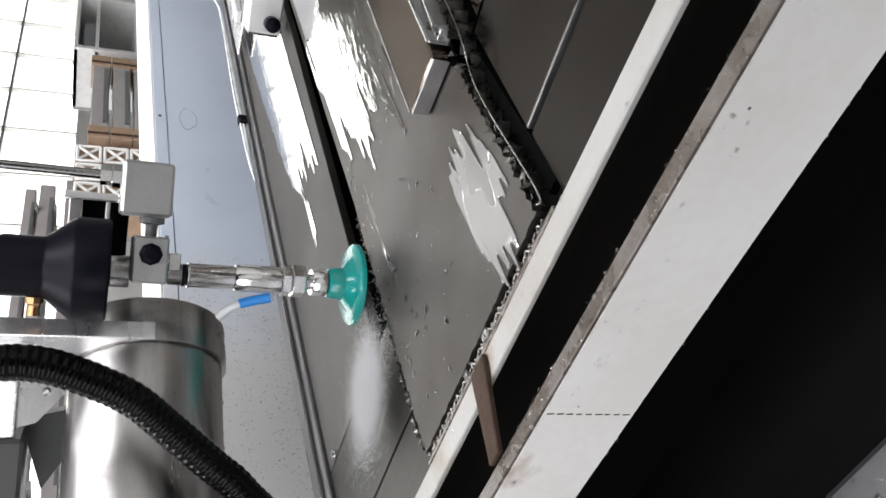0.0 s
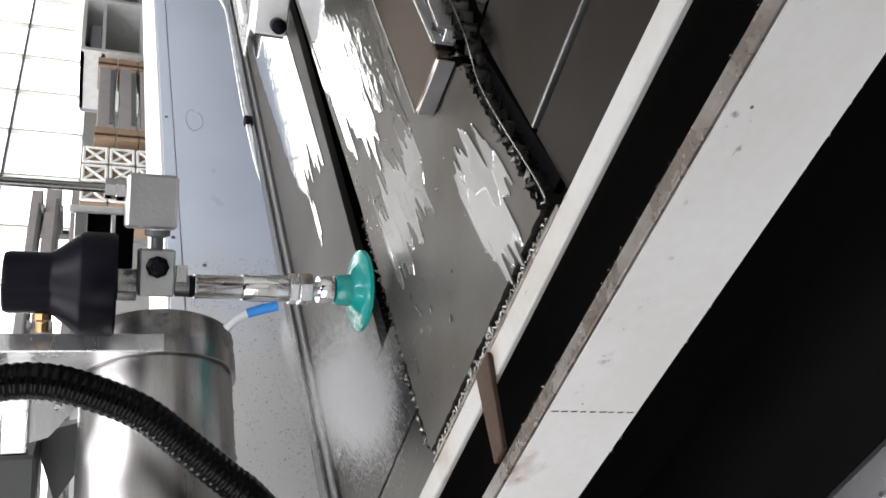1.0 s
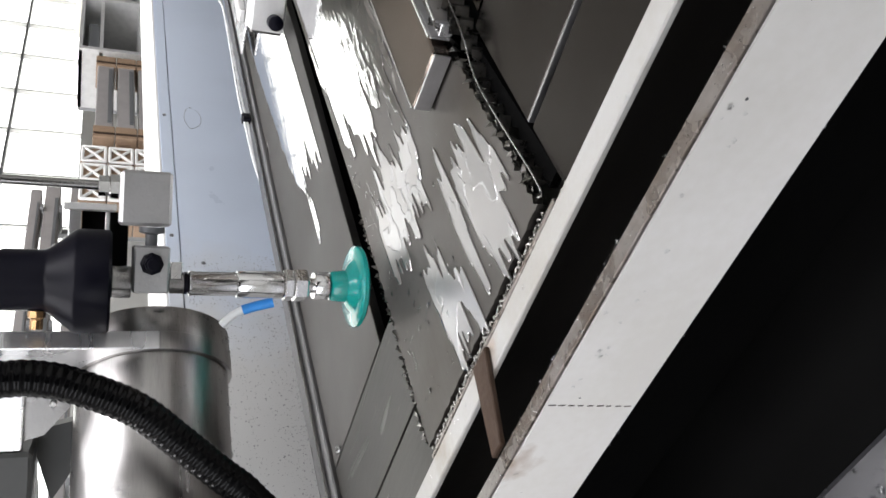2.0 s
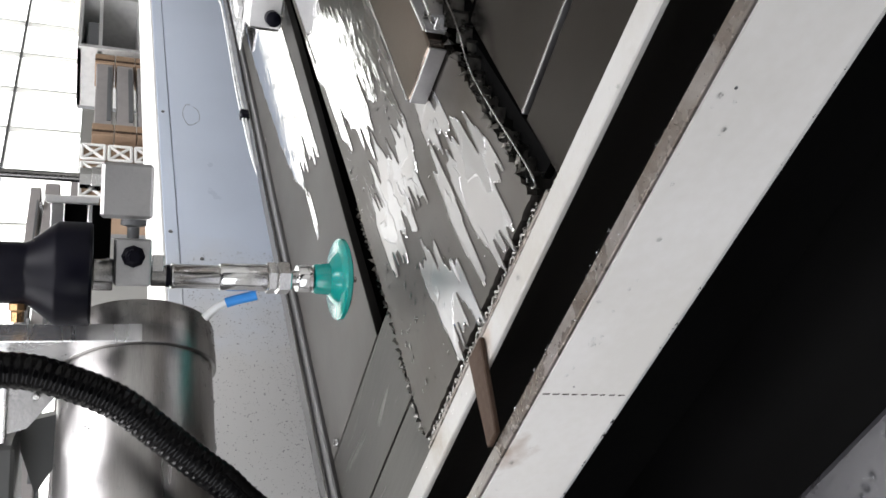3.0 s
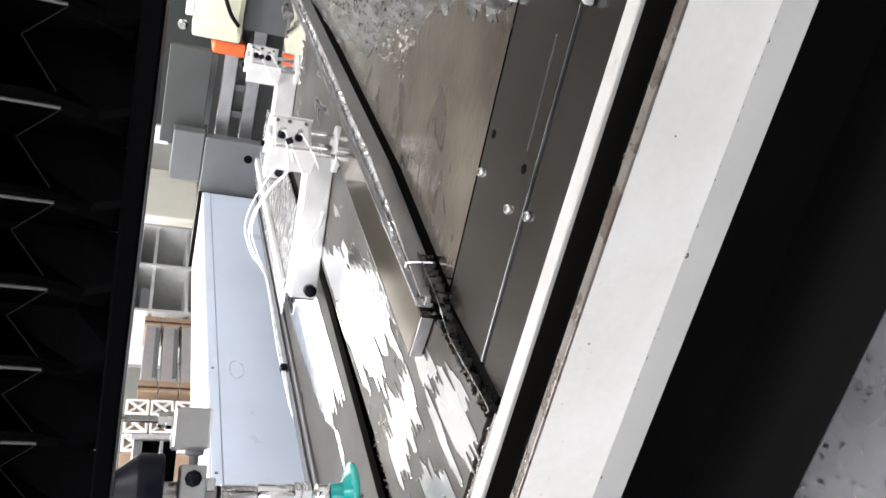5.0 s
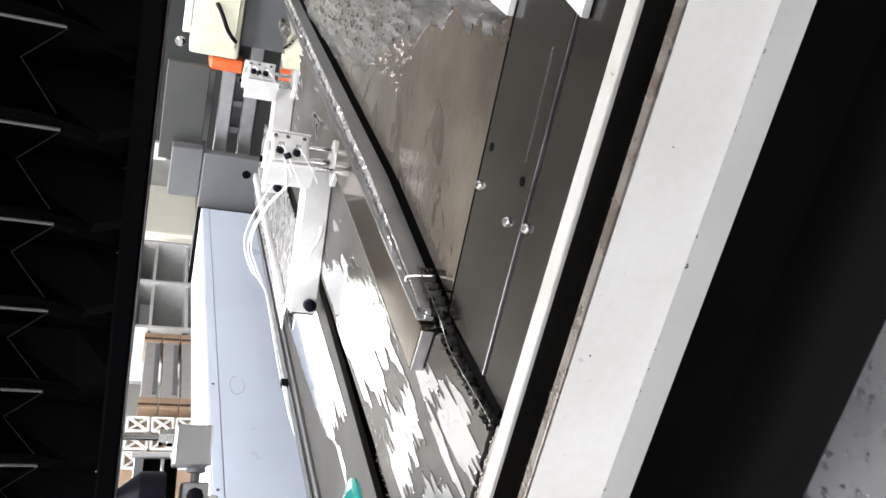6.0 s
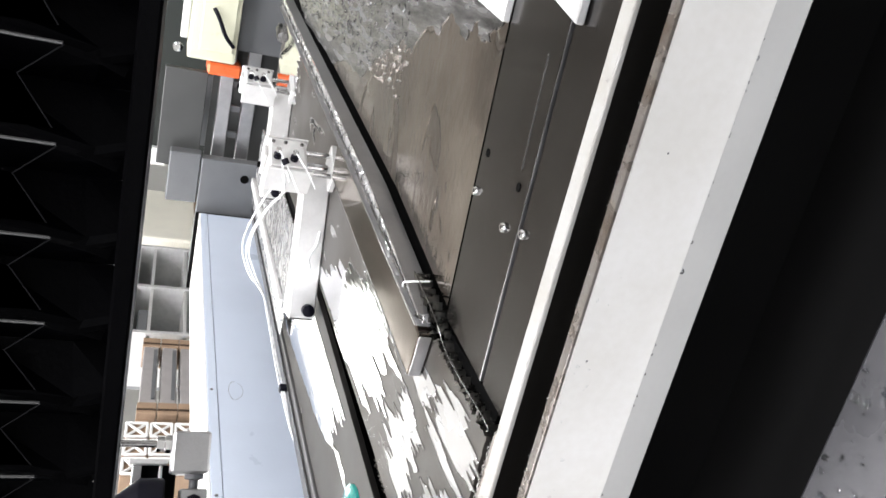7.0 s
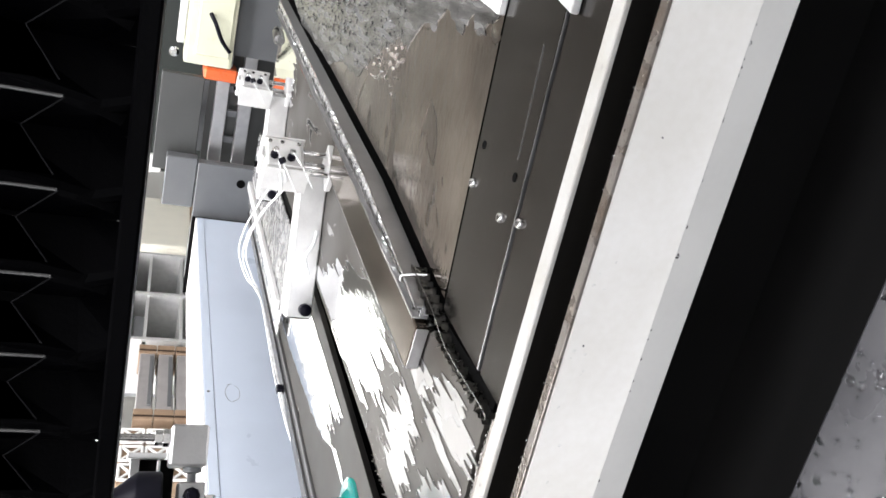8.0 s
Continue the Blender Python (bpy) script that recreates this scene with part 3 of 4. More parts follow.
part("wire_tie", sweep(smooth_line([(0.112, -0.320, 0.022), (0.096, -0.333, 0.027), (0.084, -0.341, 0.021), (0.078, -0.346, -0.004)]), 0.0014, 8), M["tube"], rail, smooth=True)

bush = thing("guide_bush", "short steel guide bush lying at the far end of the rail", "bush", pose(1.80, -0.424, 0.0405, 0, 90, -12))
part("bush_body", lathe([(0.012, -0.04), (0.0175, -0.0385), (0.0185, -0.036), (0.0185, 0.036), (0.0175, 0.0385), (0.008, 0.04)], 24), M["steel"], bush, smooth=True)
part("bush_pin", lathe([(0.007, 0.0402), (0.007, 0.055), (0.011, 0.056), (0.011, 0.066), (0.006, 0.068)], 16), M["chrome"], bush, smooth=True)

# white front strip, gap, tie bar and fascia
front = thing("front_beam", "white painted front beam of the cutting table", "machine frame")
part("inner_strip", box(-0.2585, -0.2355, -2.2, 1.2, -0.006, 0.0, 0.0012), M["strip"], front, "white painted strip with water beads")
part("fascia", box(-0.327, -0.3165, -2.2, 1.2, -0.0875, -0.003, 0.0012), M["cream"], front, "white painted front panel")
part("rim", box(-0.3275, -0.3150, -2.2, 1.2, -0.0028, 0.001, 0.0008), M["rim"], front, "bare wet metal edge")
part("tie_bar", prism([(-0.2400, -0.132), (-0.2400, -0.162), (-0.3142, -0.130), (-0.3142, -0.110)], 0.0006, 0.0058, 0.001), M["rust"], front, "rust-stained brown tie bar")
part("gusset", box(-0.3145, -0.307, -0.142, -0.098, -0.06, -0.017, 0.001), M["rust"], front)
# one web in two colours: shaded top painted dark, lit band off-white
part("inner_web", box(-0.240, -0.236, -2.2, 1.2, -0.125, -0.0065), M["gap_shade"], front, "upper web darkened for the shade in the gap")
part("lower_web", box(-0.240, -0.236, -2.2, 1.2, -0.1945, -0.1255), M["web"], front, "off-white lower web, the lit band of the web")
# black panels added where only shade lies under the beam
part("lower_shade", box(-0.240, -0.236, -2.2, 1.2, -0.282, -0.1950), M["under_shade"], front)
part("lower_panel", box(-0.39, -0.1655, -2.2, 1.2, -0.60, -0.282), M["under_shade"], front)

ledge = tagged(part("lower_ledge", box(-1.7, -0.392, -2.2, 1.2, -0.29, -0.262, 0.006), M["ledge"]), "wet grey painted ledge covered in water drops", "machine base")
part("ledge_skirt", box(-0.405, -0.395, -2.2, 1.2, FLOOR, -0.291), M["dark"], ledge)

# pale blue side frame, standing behind the trough at the back
PY = 0.62
frame_side = thing("side_frame", "pale blue painted steel side frame of the table", "machine frame")
part("panel", box(-0.9, 2.87, PY, PY + 0.012, -0.30, 0.128, 0.001), M["blue"], frame_side)
part("upper_lip", box(-0.9, 2.87, PY - 0.0015, PY + 0.012, 0.1295, 0.159, 0.0015), M["blue"], frame_side)
part("top_flange", box(-0.9, 2.87, PY, 1.02, 0.1595, 0.165, 0.001), M["white"], frame_side, "white top flange")
part("end_seam", box(2.8705, 2.879, PY - 0.002, 1.02, -0.30, 0.182), M["dark"], frame_side)
part("lower_frame", box(-0.8, 2.86, PY + 0.05, 0.95, FLOOR, 0.159), M["grey"], frame_side)
part("trough_floor", box(-0.8, 2.86, 0.372, PY - 0.002, -0.32, -0.30), M["steel"], frame_side, "steel trough floor")
ring = [Vector((1.31 + 0.050 * math.cos(a) * (1 + 0.1 * math.sin(3 * a)), PY - 0.0005, 0.073 + 0.022 * math.sin(a))) for a in [2 * math.pi * i / 40 for i in range(38)]]
part("pencil_mark", sweep(ring, 0.0005, 5), M["midgrey"], frame_side, "hand-drawn pencil loop")
for x, z in ((0.72, 0.083), (1.31, 0.146), (0.81, 0.146)):
    part("rivet", lathe([(0.005, 0), (0.004, 0.002)], 10), M["midgrey"], frame_side, at=pose(x, PY - 0.0017, z, 90, 0, 0))

# end bracket and far machine parts
FAR_SIZE = 1.215
FAR = Matrix.Translation((-0.902, -0.768, 0.371)) @ Matrix.Scale(FAR_SIZE, 4) @ Matrix.Translation((0.902, 0.768, -0.371))
FAR_FLOOR = 0.371 + (FLOOR - 0.371) / FAR_SIZE
endb = thing("end_bracket", "grey steel end bracket with a round hole", "bracket", FAR)
part("bracket_plate", box(2.24, 2.30, 0.16, 0.66, -0.03, 0.215, 0.003), M["midgrey"], endb)
part("hole", lathe([(0.017, 0), (0.017, 0.002)], 20), M["dark"], endb, at=pose(2.2395, 0.225, 0.045, 0, -90, 0))
part("cap", box(2.245, 2.32, 0.15, 0.35, 0.218, 0.335, 0.004), M["midgrey"], endb)
post = thing("grey_cover", "flat grey sheet metal cover standing behind the table", "machine cover", FAR)
part("cover_sheet", box(2.36, 2.40, -0.15, 0.24, 0.225, 0.385, 0.003), M["shade"], post)
part("cover_leg", box(2.56, 2.58, -0.1, 0.2, FAR_FLOOR, 0.30), M["midgrey"], post)
part("cover_stay", box(2.4005, 2.56, 0.0, 0.04, 0.24, 0.28), M["midgrey"], post)
guide = thing("linear_guides", "pair of grey linear guide rails at the table end", "machine rail", FAR)
for z in (0.055, 0.15):
    part("guide_rail", box(2.42, 2.46, -0.6, 0.2, z - 0.026, z + 0.026, 0.003), M["block"], guide)
for y in (-0.12, -0.02, 0.09):
    part("cross_stay", box(2.435, 2.455, y, y + 0.025, 0.083, 0.122), M["midgrey"], guide)
part("guide_back", box(2.50, 2.53, -0.8, 0.25, FAR_FLOOR, 0.2), M["shade"], guide)
motor = thing("beige_unit", "beige machine unit with a black lever and orange base", "machine unit", FAR)
part("housing", box(2.33, 2.55, -0.62, -0.20, 0.135, 0.315, 0.012, 2), M["beige"], motor)
part("rear_cover", box(2.34, 2.5, -0.60, -0.27, 0.318, 0.345, 0.003), M["alu"], motor)
part("door_panel", box(2.322, 2.329, -0.60, -0.24, 0.15, 0.275, 0.003), M["beige"], motor)
part("orange_base", prism([(2.33, -0.198), (2.33, -0.150), (2.5, -0.150), (2.5, -0.198)], 0.105, 0.235, 0.01), M["orange"], motor, "orange enamel base")
part("lever", sweep(smooth_line([(2.315, -0.40, 0.235), (2.295, -0.37, 0.215), (2.295, -0.31, 0.185), (2.31, -0.27, 0.15)]), 0.008, 8), M["black"], motor)
part("eye_bolt", lathe([(0.018, 0), (0.018, 0.01), (0.01, 0.012)], 16), M["chrome"], motor, at=pose(2.33, -0.235, 0.35, 0, -90, 0))
part("pedestal", box(2.4, 2.55, -0.6, -0.25, FAR_FLOOR, 0.13), M["midgrey"], motor)

# ---------------------------------------------------------------- clamps on the table


def clamp_block(name, m, mirror=1):
    c = thing(name, "silver pneumatic clamp block with black air fittings", "clamp", m, group="clamps along the rail")
    part("body", box(-0.03, 0.03, -0.045, 0.045, 0.0, 0.085, 0.004, 2), M["alu"], c)
    part("top_lug", box(-0.03, 0.03, -0.02, 0.012, 0.0855, 0.094, 0.002), M["alu"], c)
    part("side_flange", box(-0.034, 0.036, -0.0495, -0.0455, -0.004, 0.090, 0.001), M["alu"], c)
    part("side_flange", box(-0.034, 0.036, 0.0455, 0.0490, -0.012, 0.086, 0.001), M["alu"], c)
    for zf in (0.012, 0.048, 0.074):
        part("cap_screw", lathe([(0.0045, 0), (0.0045, 0.003), (0.002, 0.003), (0.002, 0.001)], 10), M["steel"], c, at=pose(-0.0362, -0.028, zf, 0, -90, 0))
    part("end_plate", box(-0.036, -0.0305, -0.04, 0.04, 0.006, 0.08, 0.002), M["alu"], c)
    for y, zf in ((0.016, 0.066), (0.018, 0.030)):
        part("air_fitting", lathe([(0.009, 0), (0.009, 0.008), (0.006, 0.009), (0.006, 0.018)], 14), M["black"], c, at=pose(-0.0365, y, zf, 0, -90, 0), smooth=True)
        part("fitting_ring", lathe([(0.0065, 0), (0.0065, 0.005)], 14), M["chrome"], c, at=pose(-0.055, y, zf, 0, -90, 0), smooth=True)
    part("short_tube", sweep(smooth_line([(-0.056, 0.016, 0.066), (-0.064, 0.034, 0.062), (-0.060, 0.075, 0.046), (-0.035, 0.12, 0.02)]), 0.0013, 8), M["tube"], c, smooth=True)
    part("short_tube", sweep(smooth_line([(-0.056, 0.018, 0.030), (-0.063, 0.034, 0.026), (-0.058, 0.062, 0.010), (-0.03, 0.09, -0.015)]), 0.0013, 8), M["tube"], c, smooth=True)
    part("fitting_nut", lathe([(0.008, 0), (0.008, 0.012), (0.005, 0.013)], 6), M["black"], c, at=pose(-0.062, 0.06, 0.052, 40, -50, 0))
    part("piston", lathe([(0.011, 0), (0.011, 0.05), (0.007, 0.051), (0.007, 0.06)], 18), M["chrome"], c, at=pose(0, 0.0, -0.0005, 180, 0, 0), smooth=True)
    part("guide_pin", lathe([(0.006, 0), (0.006, 0.055)], 12), M["chrome"], c, at=pose(-0.012, -0.03, -0.0005, 180, 0, 0), smooth=True)
    part("guide_pin", lathe([(0.006, 0), (0.006, 0.055)], 12), M["chrome"], c, at=pose(-0.012, 0.03, -0.0005, 180, 0, 0), smooth=True)
    part("jaw", box(-0.03, 0.03, -0.05, 0.04, -0.0690, -0.0556, 0.002), M["alu"], c)
    part("bolt_head", lathe([(0.007, 0), (0.007, 0.006)], 6), M["dark"], c, at=pose(0.012, 0.0, 0.0945))
    return c


c1 = clamp_block("pneumatic_clamp", pose(0.806, -0.277, 0.070, 0, 0, 60))
copy_thing(c1, pose(1.63, -0.275, 0.070, 0, 0, 66))


def clamp_arm(m):
    arm = thing("clamp_arm", "thick aluminium arm lying across the bed under a clamp", "metal arm", m, group="clamp arms")
    part("arm_body", box(0.0, 0.33, 0.0, 0.066, 0.001, 0.0615, 0.003), M["alu"], arm)
    part("groove_strip", box(-0.0045, -0.0005, 0.004, 0.03, 0.004, 0.057, 0.001), M["steel"], arm)
    part("groove_strip", box(-0.0045, -0.0005, 0.036, 0.052, 0.004, 0.057, 0.001), M["steel"], arm)
    part("hose_loop", sweep(smooth_line([(0.10, -0.003, 0.02), (0.14, -0.02, 0.035), (0.17, -0.02, 0.02), (0.20, -0.003, 0.012)]), 0.004, 8), M["tube"], arm, smooth=True)
    part("end_knob", lathe([(0.014, 0), (0.014, 0.02), (0.008, 0.024)], 16), M["black"], arm, at=pose(0.02, -0.0005, 0.02, 90, 0, 0), smooth=True)
    return arm


a1 = clamp_arm(pose(0.732, 0.058, 0.0, 0, 0, -72))
copy_thing(a1, pose(1.53, 0.05, 0.0, 0, 0, -76))
plateb = thing("cover_plate", "wet aluminium cover plate beside the clamps", "metal plate")
part("sheet", box(1.1, 2.2, 0.0, 0.30, 0.002, 0.008, 0.002), M["wetalu"], plateb)
part("rib", box(1.12, 2.2, 0.20, 0.23, 0.0085, 0.022, 0.002), M["alu"], plateb)

for k, (off, sag) in enumerate(((0.0, 0.0), (0.02, 0.02), (0.035, 0.01))):
    pts = [(0.775, -0.30 + off * 0.5, 0.125), (0.80, -0.25 + off, 0.118 - sag), (1.373, 0.0 + off, 0.071 - sag), (1.52 - off, 0.15, 0.088 - sag), (1.575 - off, 0.25, 0.088 - sag), (1.51, 0.31, 0.062 - sag), (1.435, 0.345, 0.016), (1.02, 0.36, 0.008 + 0.006 * k), (0.90, 0.364, 0.004 + 0.006 * k), (0.74, 0.402, -0.012), (0.55, 0.42, -0.07), (0.30, 0.44, -0.2)]
    if k == 2:
        pts = pts[:7]
    ob = part("air_tube", sweep(smooth_line(pts, 14), 0.0027, 8), M["tube"], smooth=True)
    tagged(ob, "white pneumatic tube running along the blue frame", "tube", group="air tubes")
ob = part("cable_tie", box(0.905, 0.93, 0.352, 0.371, -0.003, 0.016, 0.003), M["black"])
tagged(ob, "black cable tie holding the air tubes", "cable tie")

# ---------------------------------------------------------------- cutting head (everything that rides on it)
HEAD = thing("waterjet_cutter", "waterjet cutter with teal splash guard, black valve and steel drum", "cutting machine")
R_ = Vector((0.645, -0.764, 0))  # across the head
F_ = Vector((0.764, 0.645, 0))  # away behind the head


def at_head(r, f, z):
    return R_ * r + F_ * f + Vector((0, 0, z))


HZ_ROT = math.degrees(math.atan2(R_.y, R_.x))


def hbox(r0, r1, f0, f1, z0, z1, bevel=0.0):
    """A box in the head's own directions: across, away, up (f away grows backwards)."""
    bm = box(r0, r1, f0, f1, z0, z1, bevel)
    bmesh.ops.transform(bm, matrix=pose(0, 0, 0, 0, 0, HZ_ROT), verts=bm.verts)
    return bm


part("nozzle_tube", lathe([(0.003, 0.006), (0.0035, 0.009), (0.0035, 0.05)], 16), M["steel"], HEAD, smooth=True)
guard = part("splash_guard", lathe([(0.012, 0.027), (0.040, 0.0235), (0.0445, 0.0225), (0.0470, 0.0245), (0.0465, 0.0285), (0.043, 0.0305), (0.034, 0.0305), (0.030, 0.0315), (0.024, 0.037), (0.0185, 0.0395), (0.0172, 0.054), (0.0155, 0.057), (0.008, 0.0575)], 56), M["teal"], HEAD, "teal urethane splash guard", smooth=True)
part("collar", lathe([(0.010, 0.0586), (0.0155, 0.0596), (0.0155, 0.074), (0.0145, 0.0755), (0.009, 0.0756), (0.009, 0.083)], 36), M["chrome"], HEAD, smooth=True)
part("hex_nut", lathe([(0.0165, 0.083), (0.0182, 0.085), (0.0182, 0.097), (0.0165, 0.0985)], 6), M["chrome"], HEAD)
part("hex_nut", lathe([(0.0165, 0.099), (0.0178, 0.1005), (0.0178, 0.108), (0.016, 0.1095)], 6), M["chrome"], HEAD)
part("mixing_tube", lathe([(0.0148, 0.110), (0.0150, 0.112), (0.0150, 0.157), (0.0140, 0.1595)], 40), M["chrome"], HEAD, smooth=True)
part("adapter", lathe([(0.0125, 0.160), (0.0128, 0.162), (0.0128, 0.205), (0.0135, 0.206), (0.0135, 0.209), (0.010, 0.210)], 36), M["chrome"], HEAD, smooth=True)
part("seal_ring", lathe([(0.0118, 0.2105), (0.0118, 0.2145)], 30), M["black"], HEAD, smooth=True)
part("stem", lathe([(0.0112, 0.215), (0.0112, 0.229), (0.009, 0.2302)], 30), M["steel"], HEAD, smooth=True)
part("small_clip", hbox(0.004, 0.022, -0.012, 0.004, 0.217, 0.229, 0.001), M["chrome"], HEAD)
vb = part("valve_body", hbox(-0.010, 0.038, -0.024, 0.022, 0.2305, 0.2655, 0.002), M["block"], HEAD, "machined steel valve body")
part("port_nut", lathe([(0.0115, 0), (0.0115, 0.004), (0.0075, 0.006), (0.0075, 0.014), (0.0055, 0.0145), (0.0055, 0.022)], 8), M["black"], vb, at=Matrix.Translation(at_head(0.020, -0.0245, 0.248)) @ pose(0, 0, 0, 0, 0, HZ_ROT) @ pose(0, 0, 0, 90, 0, 0))
part("valve_stub", lathe([(0.016, 0.266), (0.0165, 0.2675), (0.0165, 0.284), (0.015, 0.2848)], 36), M["steel"], HEAD, smooth=True)
part("actuator", lathe([(0.030, 0.285), (0.050, 0.2855), (0.0525, 0.288), (0.0525, 0.3165), (0.0505, 0.320), (0.0325, 0.342), (0.0305, 0.346), (0.0305, 0.382), (0.0285, 0.386), (0.01, 0.3865)], 56), M["black"], HEAD, "matt black valve actuator", smooth=True)
part("air_port", lathe([(0.008, 0), (0.008, 0.006), (0.006, 0.008), (0.006, 0.018)], 8), M["brass"], HEAD, "brass air fitting", at=Matrix.Translation(at_head(-0.030, -0.004, 0.351)) @ pose(0, 0, 0, 0, 0, HZ_ROT) @ pose(0, 0, 0, 0, -90, 0))
# elbow block with the high pressure pipe
eb = part("elbow_block", hbox(0.058, 0.113, -0.03, 0.025, 0.231, 0.280, 0.003), M["block"], HEAD, "square machined elbow block")
part("pipe", lathe([(0.0048, 0.281), (0.0048, 0.62)], 16), M["steel"], eb, at=Matrix.Translation(at_head(0.097, 0, 0)), smooth=True)
part("pipe_nut", lathe([(0.012, 0.2805), (0.012, 0.289), (0.0105, 0.290), (0.0105, 0.300)], 6), M["chrome"], eb, at=Matrix.Translation(at_head(0.097, 0, 0)))
part("side_link", lathe([(0.0125, 0), (0.0125, 0.006), (0.006, 0.008), (0.006, 0.024)], 14), M["midgrey"], eb, at=Matrix.Translation(at_head(0.0575, -0.004, 0.248)) @ pose(0, 0, 0, 0, 0, HZ_ROT) @ pose(0, 0, 0, 0, -90, 0), smooth=True)
part("bracket_flange", hbox(0.0725, 0.080, 0.035, 0.09, 0.281, 0.333, 0.001), M["alu"], HEAD, "bright bracket flange")
part("bracket_post", hbox(-0.01, 0.0722, 0.055, 0.065, 0.3155, 0.328, 0.001), M["block"], HEAD)
part("bracket_post", hbox(-0.01, 0.0722, 0.05, 0.06, 0.2875, 0.292, 0.001), M["alu"], HEAD)
part("bracket_back", hbox(-0.01, 0.0722, 0.0655, 0.075, 0.268, 0.3152), M["dark"], HEAD)
# clear hose with blue sleeve
line = smooth_line([at_head(-0.0468, 0.022, 0.1705), at_head(-0.034, 0.019, 0.157), at_head(-0.027, 0.016, 0.142), at_head(-0.0199, 0.010, 0.117)], 10)
part("feed_tube", sweep(line[:19], 0.0046, 12), M["tube"], HEAD, "clear abrasive feed tube", smooth=True)
part("blue_sleeve", sweep(line[16:], 0.0056, 12), M["bluetube"], HEAD, "blue plastic sleeve", smooth=True)

# stainless drum lying across behind the head
AX = (R_ * -math.cos(radians(33.8)) - F_ * math.sin(radians(33.8))).normalized()
DR = 0.085
DC = at_head(-0.0734, 0.12, 0.2335)
drum_m = Matrix.Translation(DC) @ AX.to_track_quat("Z", "X").to_matrix().to_4x4()
drum = part("drum", lathe([(0.0, 0.0), (0.06, 0.0), (DR - 0.004, 0.0006), (DR - 0.001, 0.002), (DR, 0.004), (DR, 0.0335)], 72), M["drum"], HEAD, "wet stainless steel drum end", smooth=True, at=drum_m)
part("drum_band", lathe([(DR - 0.001, 0.0338), (DR + 0.0012, 0.0340), (DR + 0.0018, 0.0346), (DR + 0.0018, 0.0545), (DR + 0.0012, 0.0552), (DR - 0.001, 0.0555)], 72), M["drum"], HEAD, "bright clamp band", smooth=True, at=drum_m)
part("drum_shell", lathe([(DR - 0.003, 0.0558), (DR - 0.003, 0.46), (0.05, 0.462)], 72), M["drum"], HEAD, "stainless steel drum shell", smooth=True, at=drum_m)
arm_m = Matrix.Translation(DC + AX * 0.0445) @ pose(0, 0, 0, 0, 0, math.degrees(math.atan2(AX.y, AX.x)))
part("band_arm", box(-0.0105, 0.0105, -0.04, DR + 0.0025, 0.0, 0.40, 0.0012), M["bright"], HEAD, "bright steel bracket arm", at=arm_m)
part("lower_arm", hbox(-0.180, -0.095, 0.045, 0.075, 0.3625, 0.386, 0.0015), M["bright"], HEAD, "bright upright bracket bar")
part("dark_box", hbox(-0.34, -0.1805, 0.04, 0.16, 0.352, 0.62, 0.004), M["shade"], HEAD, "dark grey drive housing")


def gusset(pts, f0, f1):
    """A plate cut to a polygon of (across, up), thick along the head's depth."""
    bm = bmesh.new()
    lo = [bm.verts.new(at_head(r, f0, z)) for r, z in pts]
    hi = [bm.verts.new(at_head(r, f1, z)) for r, z in pts]
    bm.faces.new(lo)
    bm.faces.new(hi[::-1])
    for k in range(len(pts)):
        bm.faces.new((lo[k], hi[k], hi[k - 1], lo[k - 1]))
    return bm


part("gusset_plate", gusset([(-0.108, 0.3620), (-0.108, 0.302), (-0.126, 0.309), (-0.167, 0.343), (-0.172, 0.3620)], 0.058, 0.082), M["steel"], HEAD, "scratched steel gusset plate")
# second gusset is steel too; the dark colour is its shade
part("gusset_plate", gusset([(-0.158, 0.298), (-0.170, 0.351), (-0.2, 0.351), (-0.25, 0.335), (-0.188, 0.296)], 0.10, 0.125), M["shade"], HEAD, "steel gusset plate with shade painted into its colour")
part("gusset_bolt", lathe([(0.004, 0), (0.004, 0.003), (0.0025, 0.004)], 8), M["chrome"], HEAD, at=Matrix.Translation(at_head(-0.134, 0.0575, 0.335)) @ pose(0, 0, 0, 0, 0, HZ_ROT) @ pose(0, 0, 0, 90, 0, 0))


def drum_bead(r):
    a, s = r.uniform(0, 2 * math.pi), r.choice((r.uniform(0.004, 0.033), r.uniform(0.057, 0.22)))
    rad = DR if s < 0.05 else DR - 0.003
    p = drum_m @ Vector((rad * math.cos(a), rad * math.sin(a), s))
    q = drum_m.to_3x3() @ Vector((math.cos(a), math.sin(a), 0))
    return p, q


BEADS = part("bead", drops(900, drum_bead, 0.0008, 0.0030, 3, 0.7), M["water"], HEAD, "water beads", smooth=True)
BEADS["kind"] = "stuff"
# corrugated black hose in front
line = smooth_line([at_head(-0.115, -0.09, 0.66), at_head(-0.091, -0.095, 0.47), at_head(-0.081, -0.1, 0.376), at_head(-0.081, -0.1, 0.341), at_head(-0.0895, -0.1, 0.309), at_head(-0.111, -0.1, 0.261), at_head(-0.144, -0.1, 0.220), at_head(-0.1765, -0.1, 0.182), at_head(-0.2033, -0.1, 0.1515), at_head(-0.28, -0.1, 0.09), at_head(-0.45, -0.08, 0.06)], 80)
part("corrugated_hose", sweep(line, lambda s: 0.0162 + 0.00038 * math.sin(s * 2 * math.pi / 0.0078), 18), M["hose"], HEAD, "black corrugated hose", smooth=True)

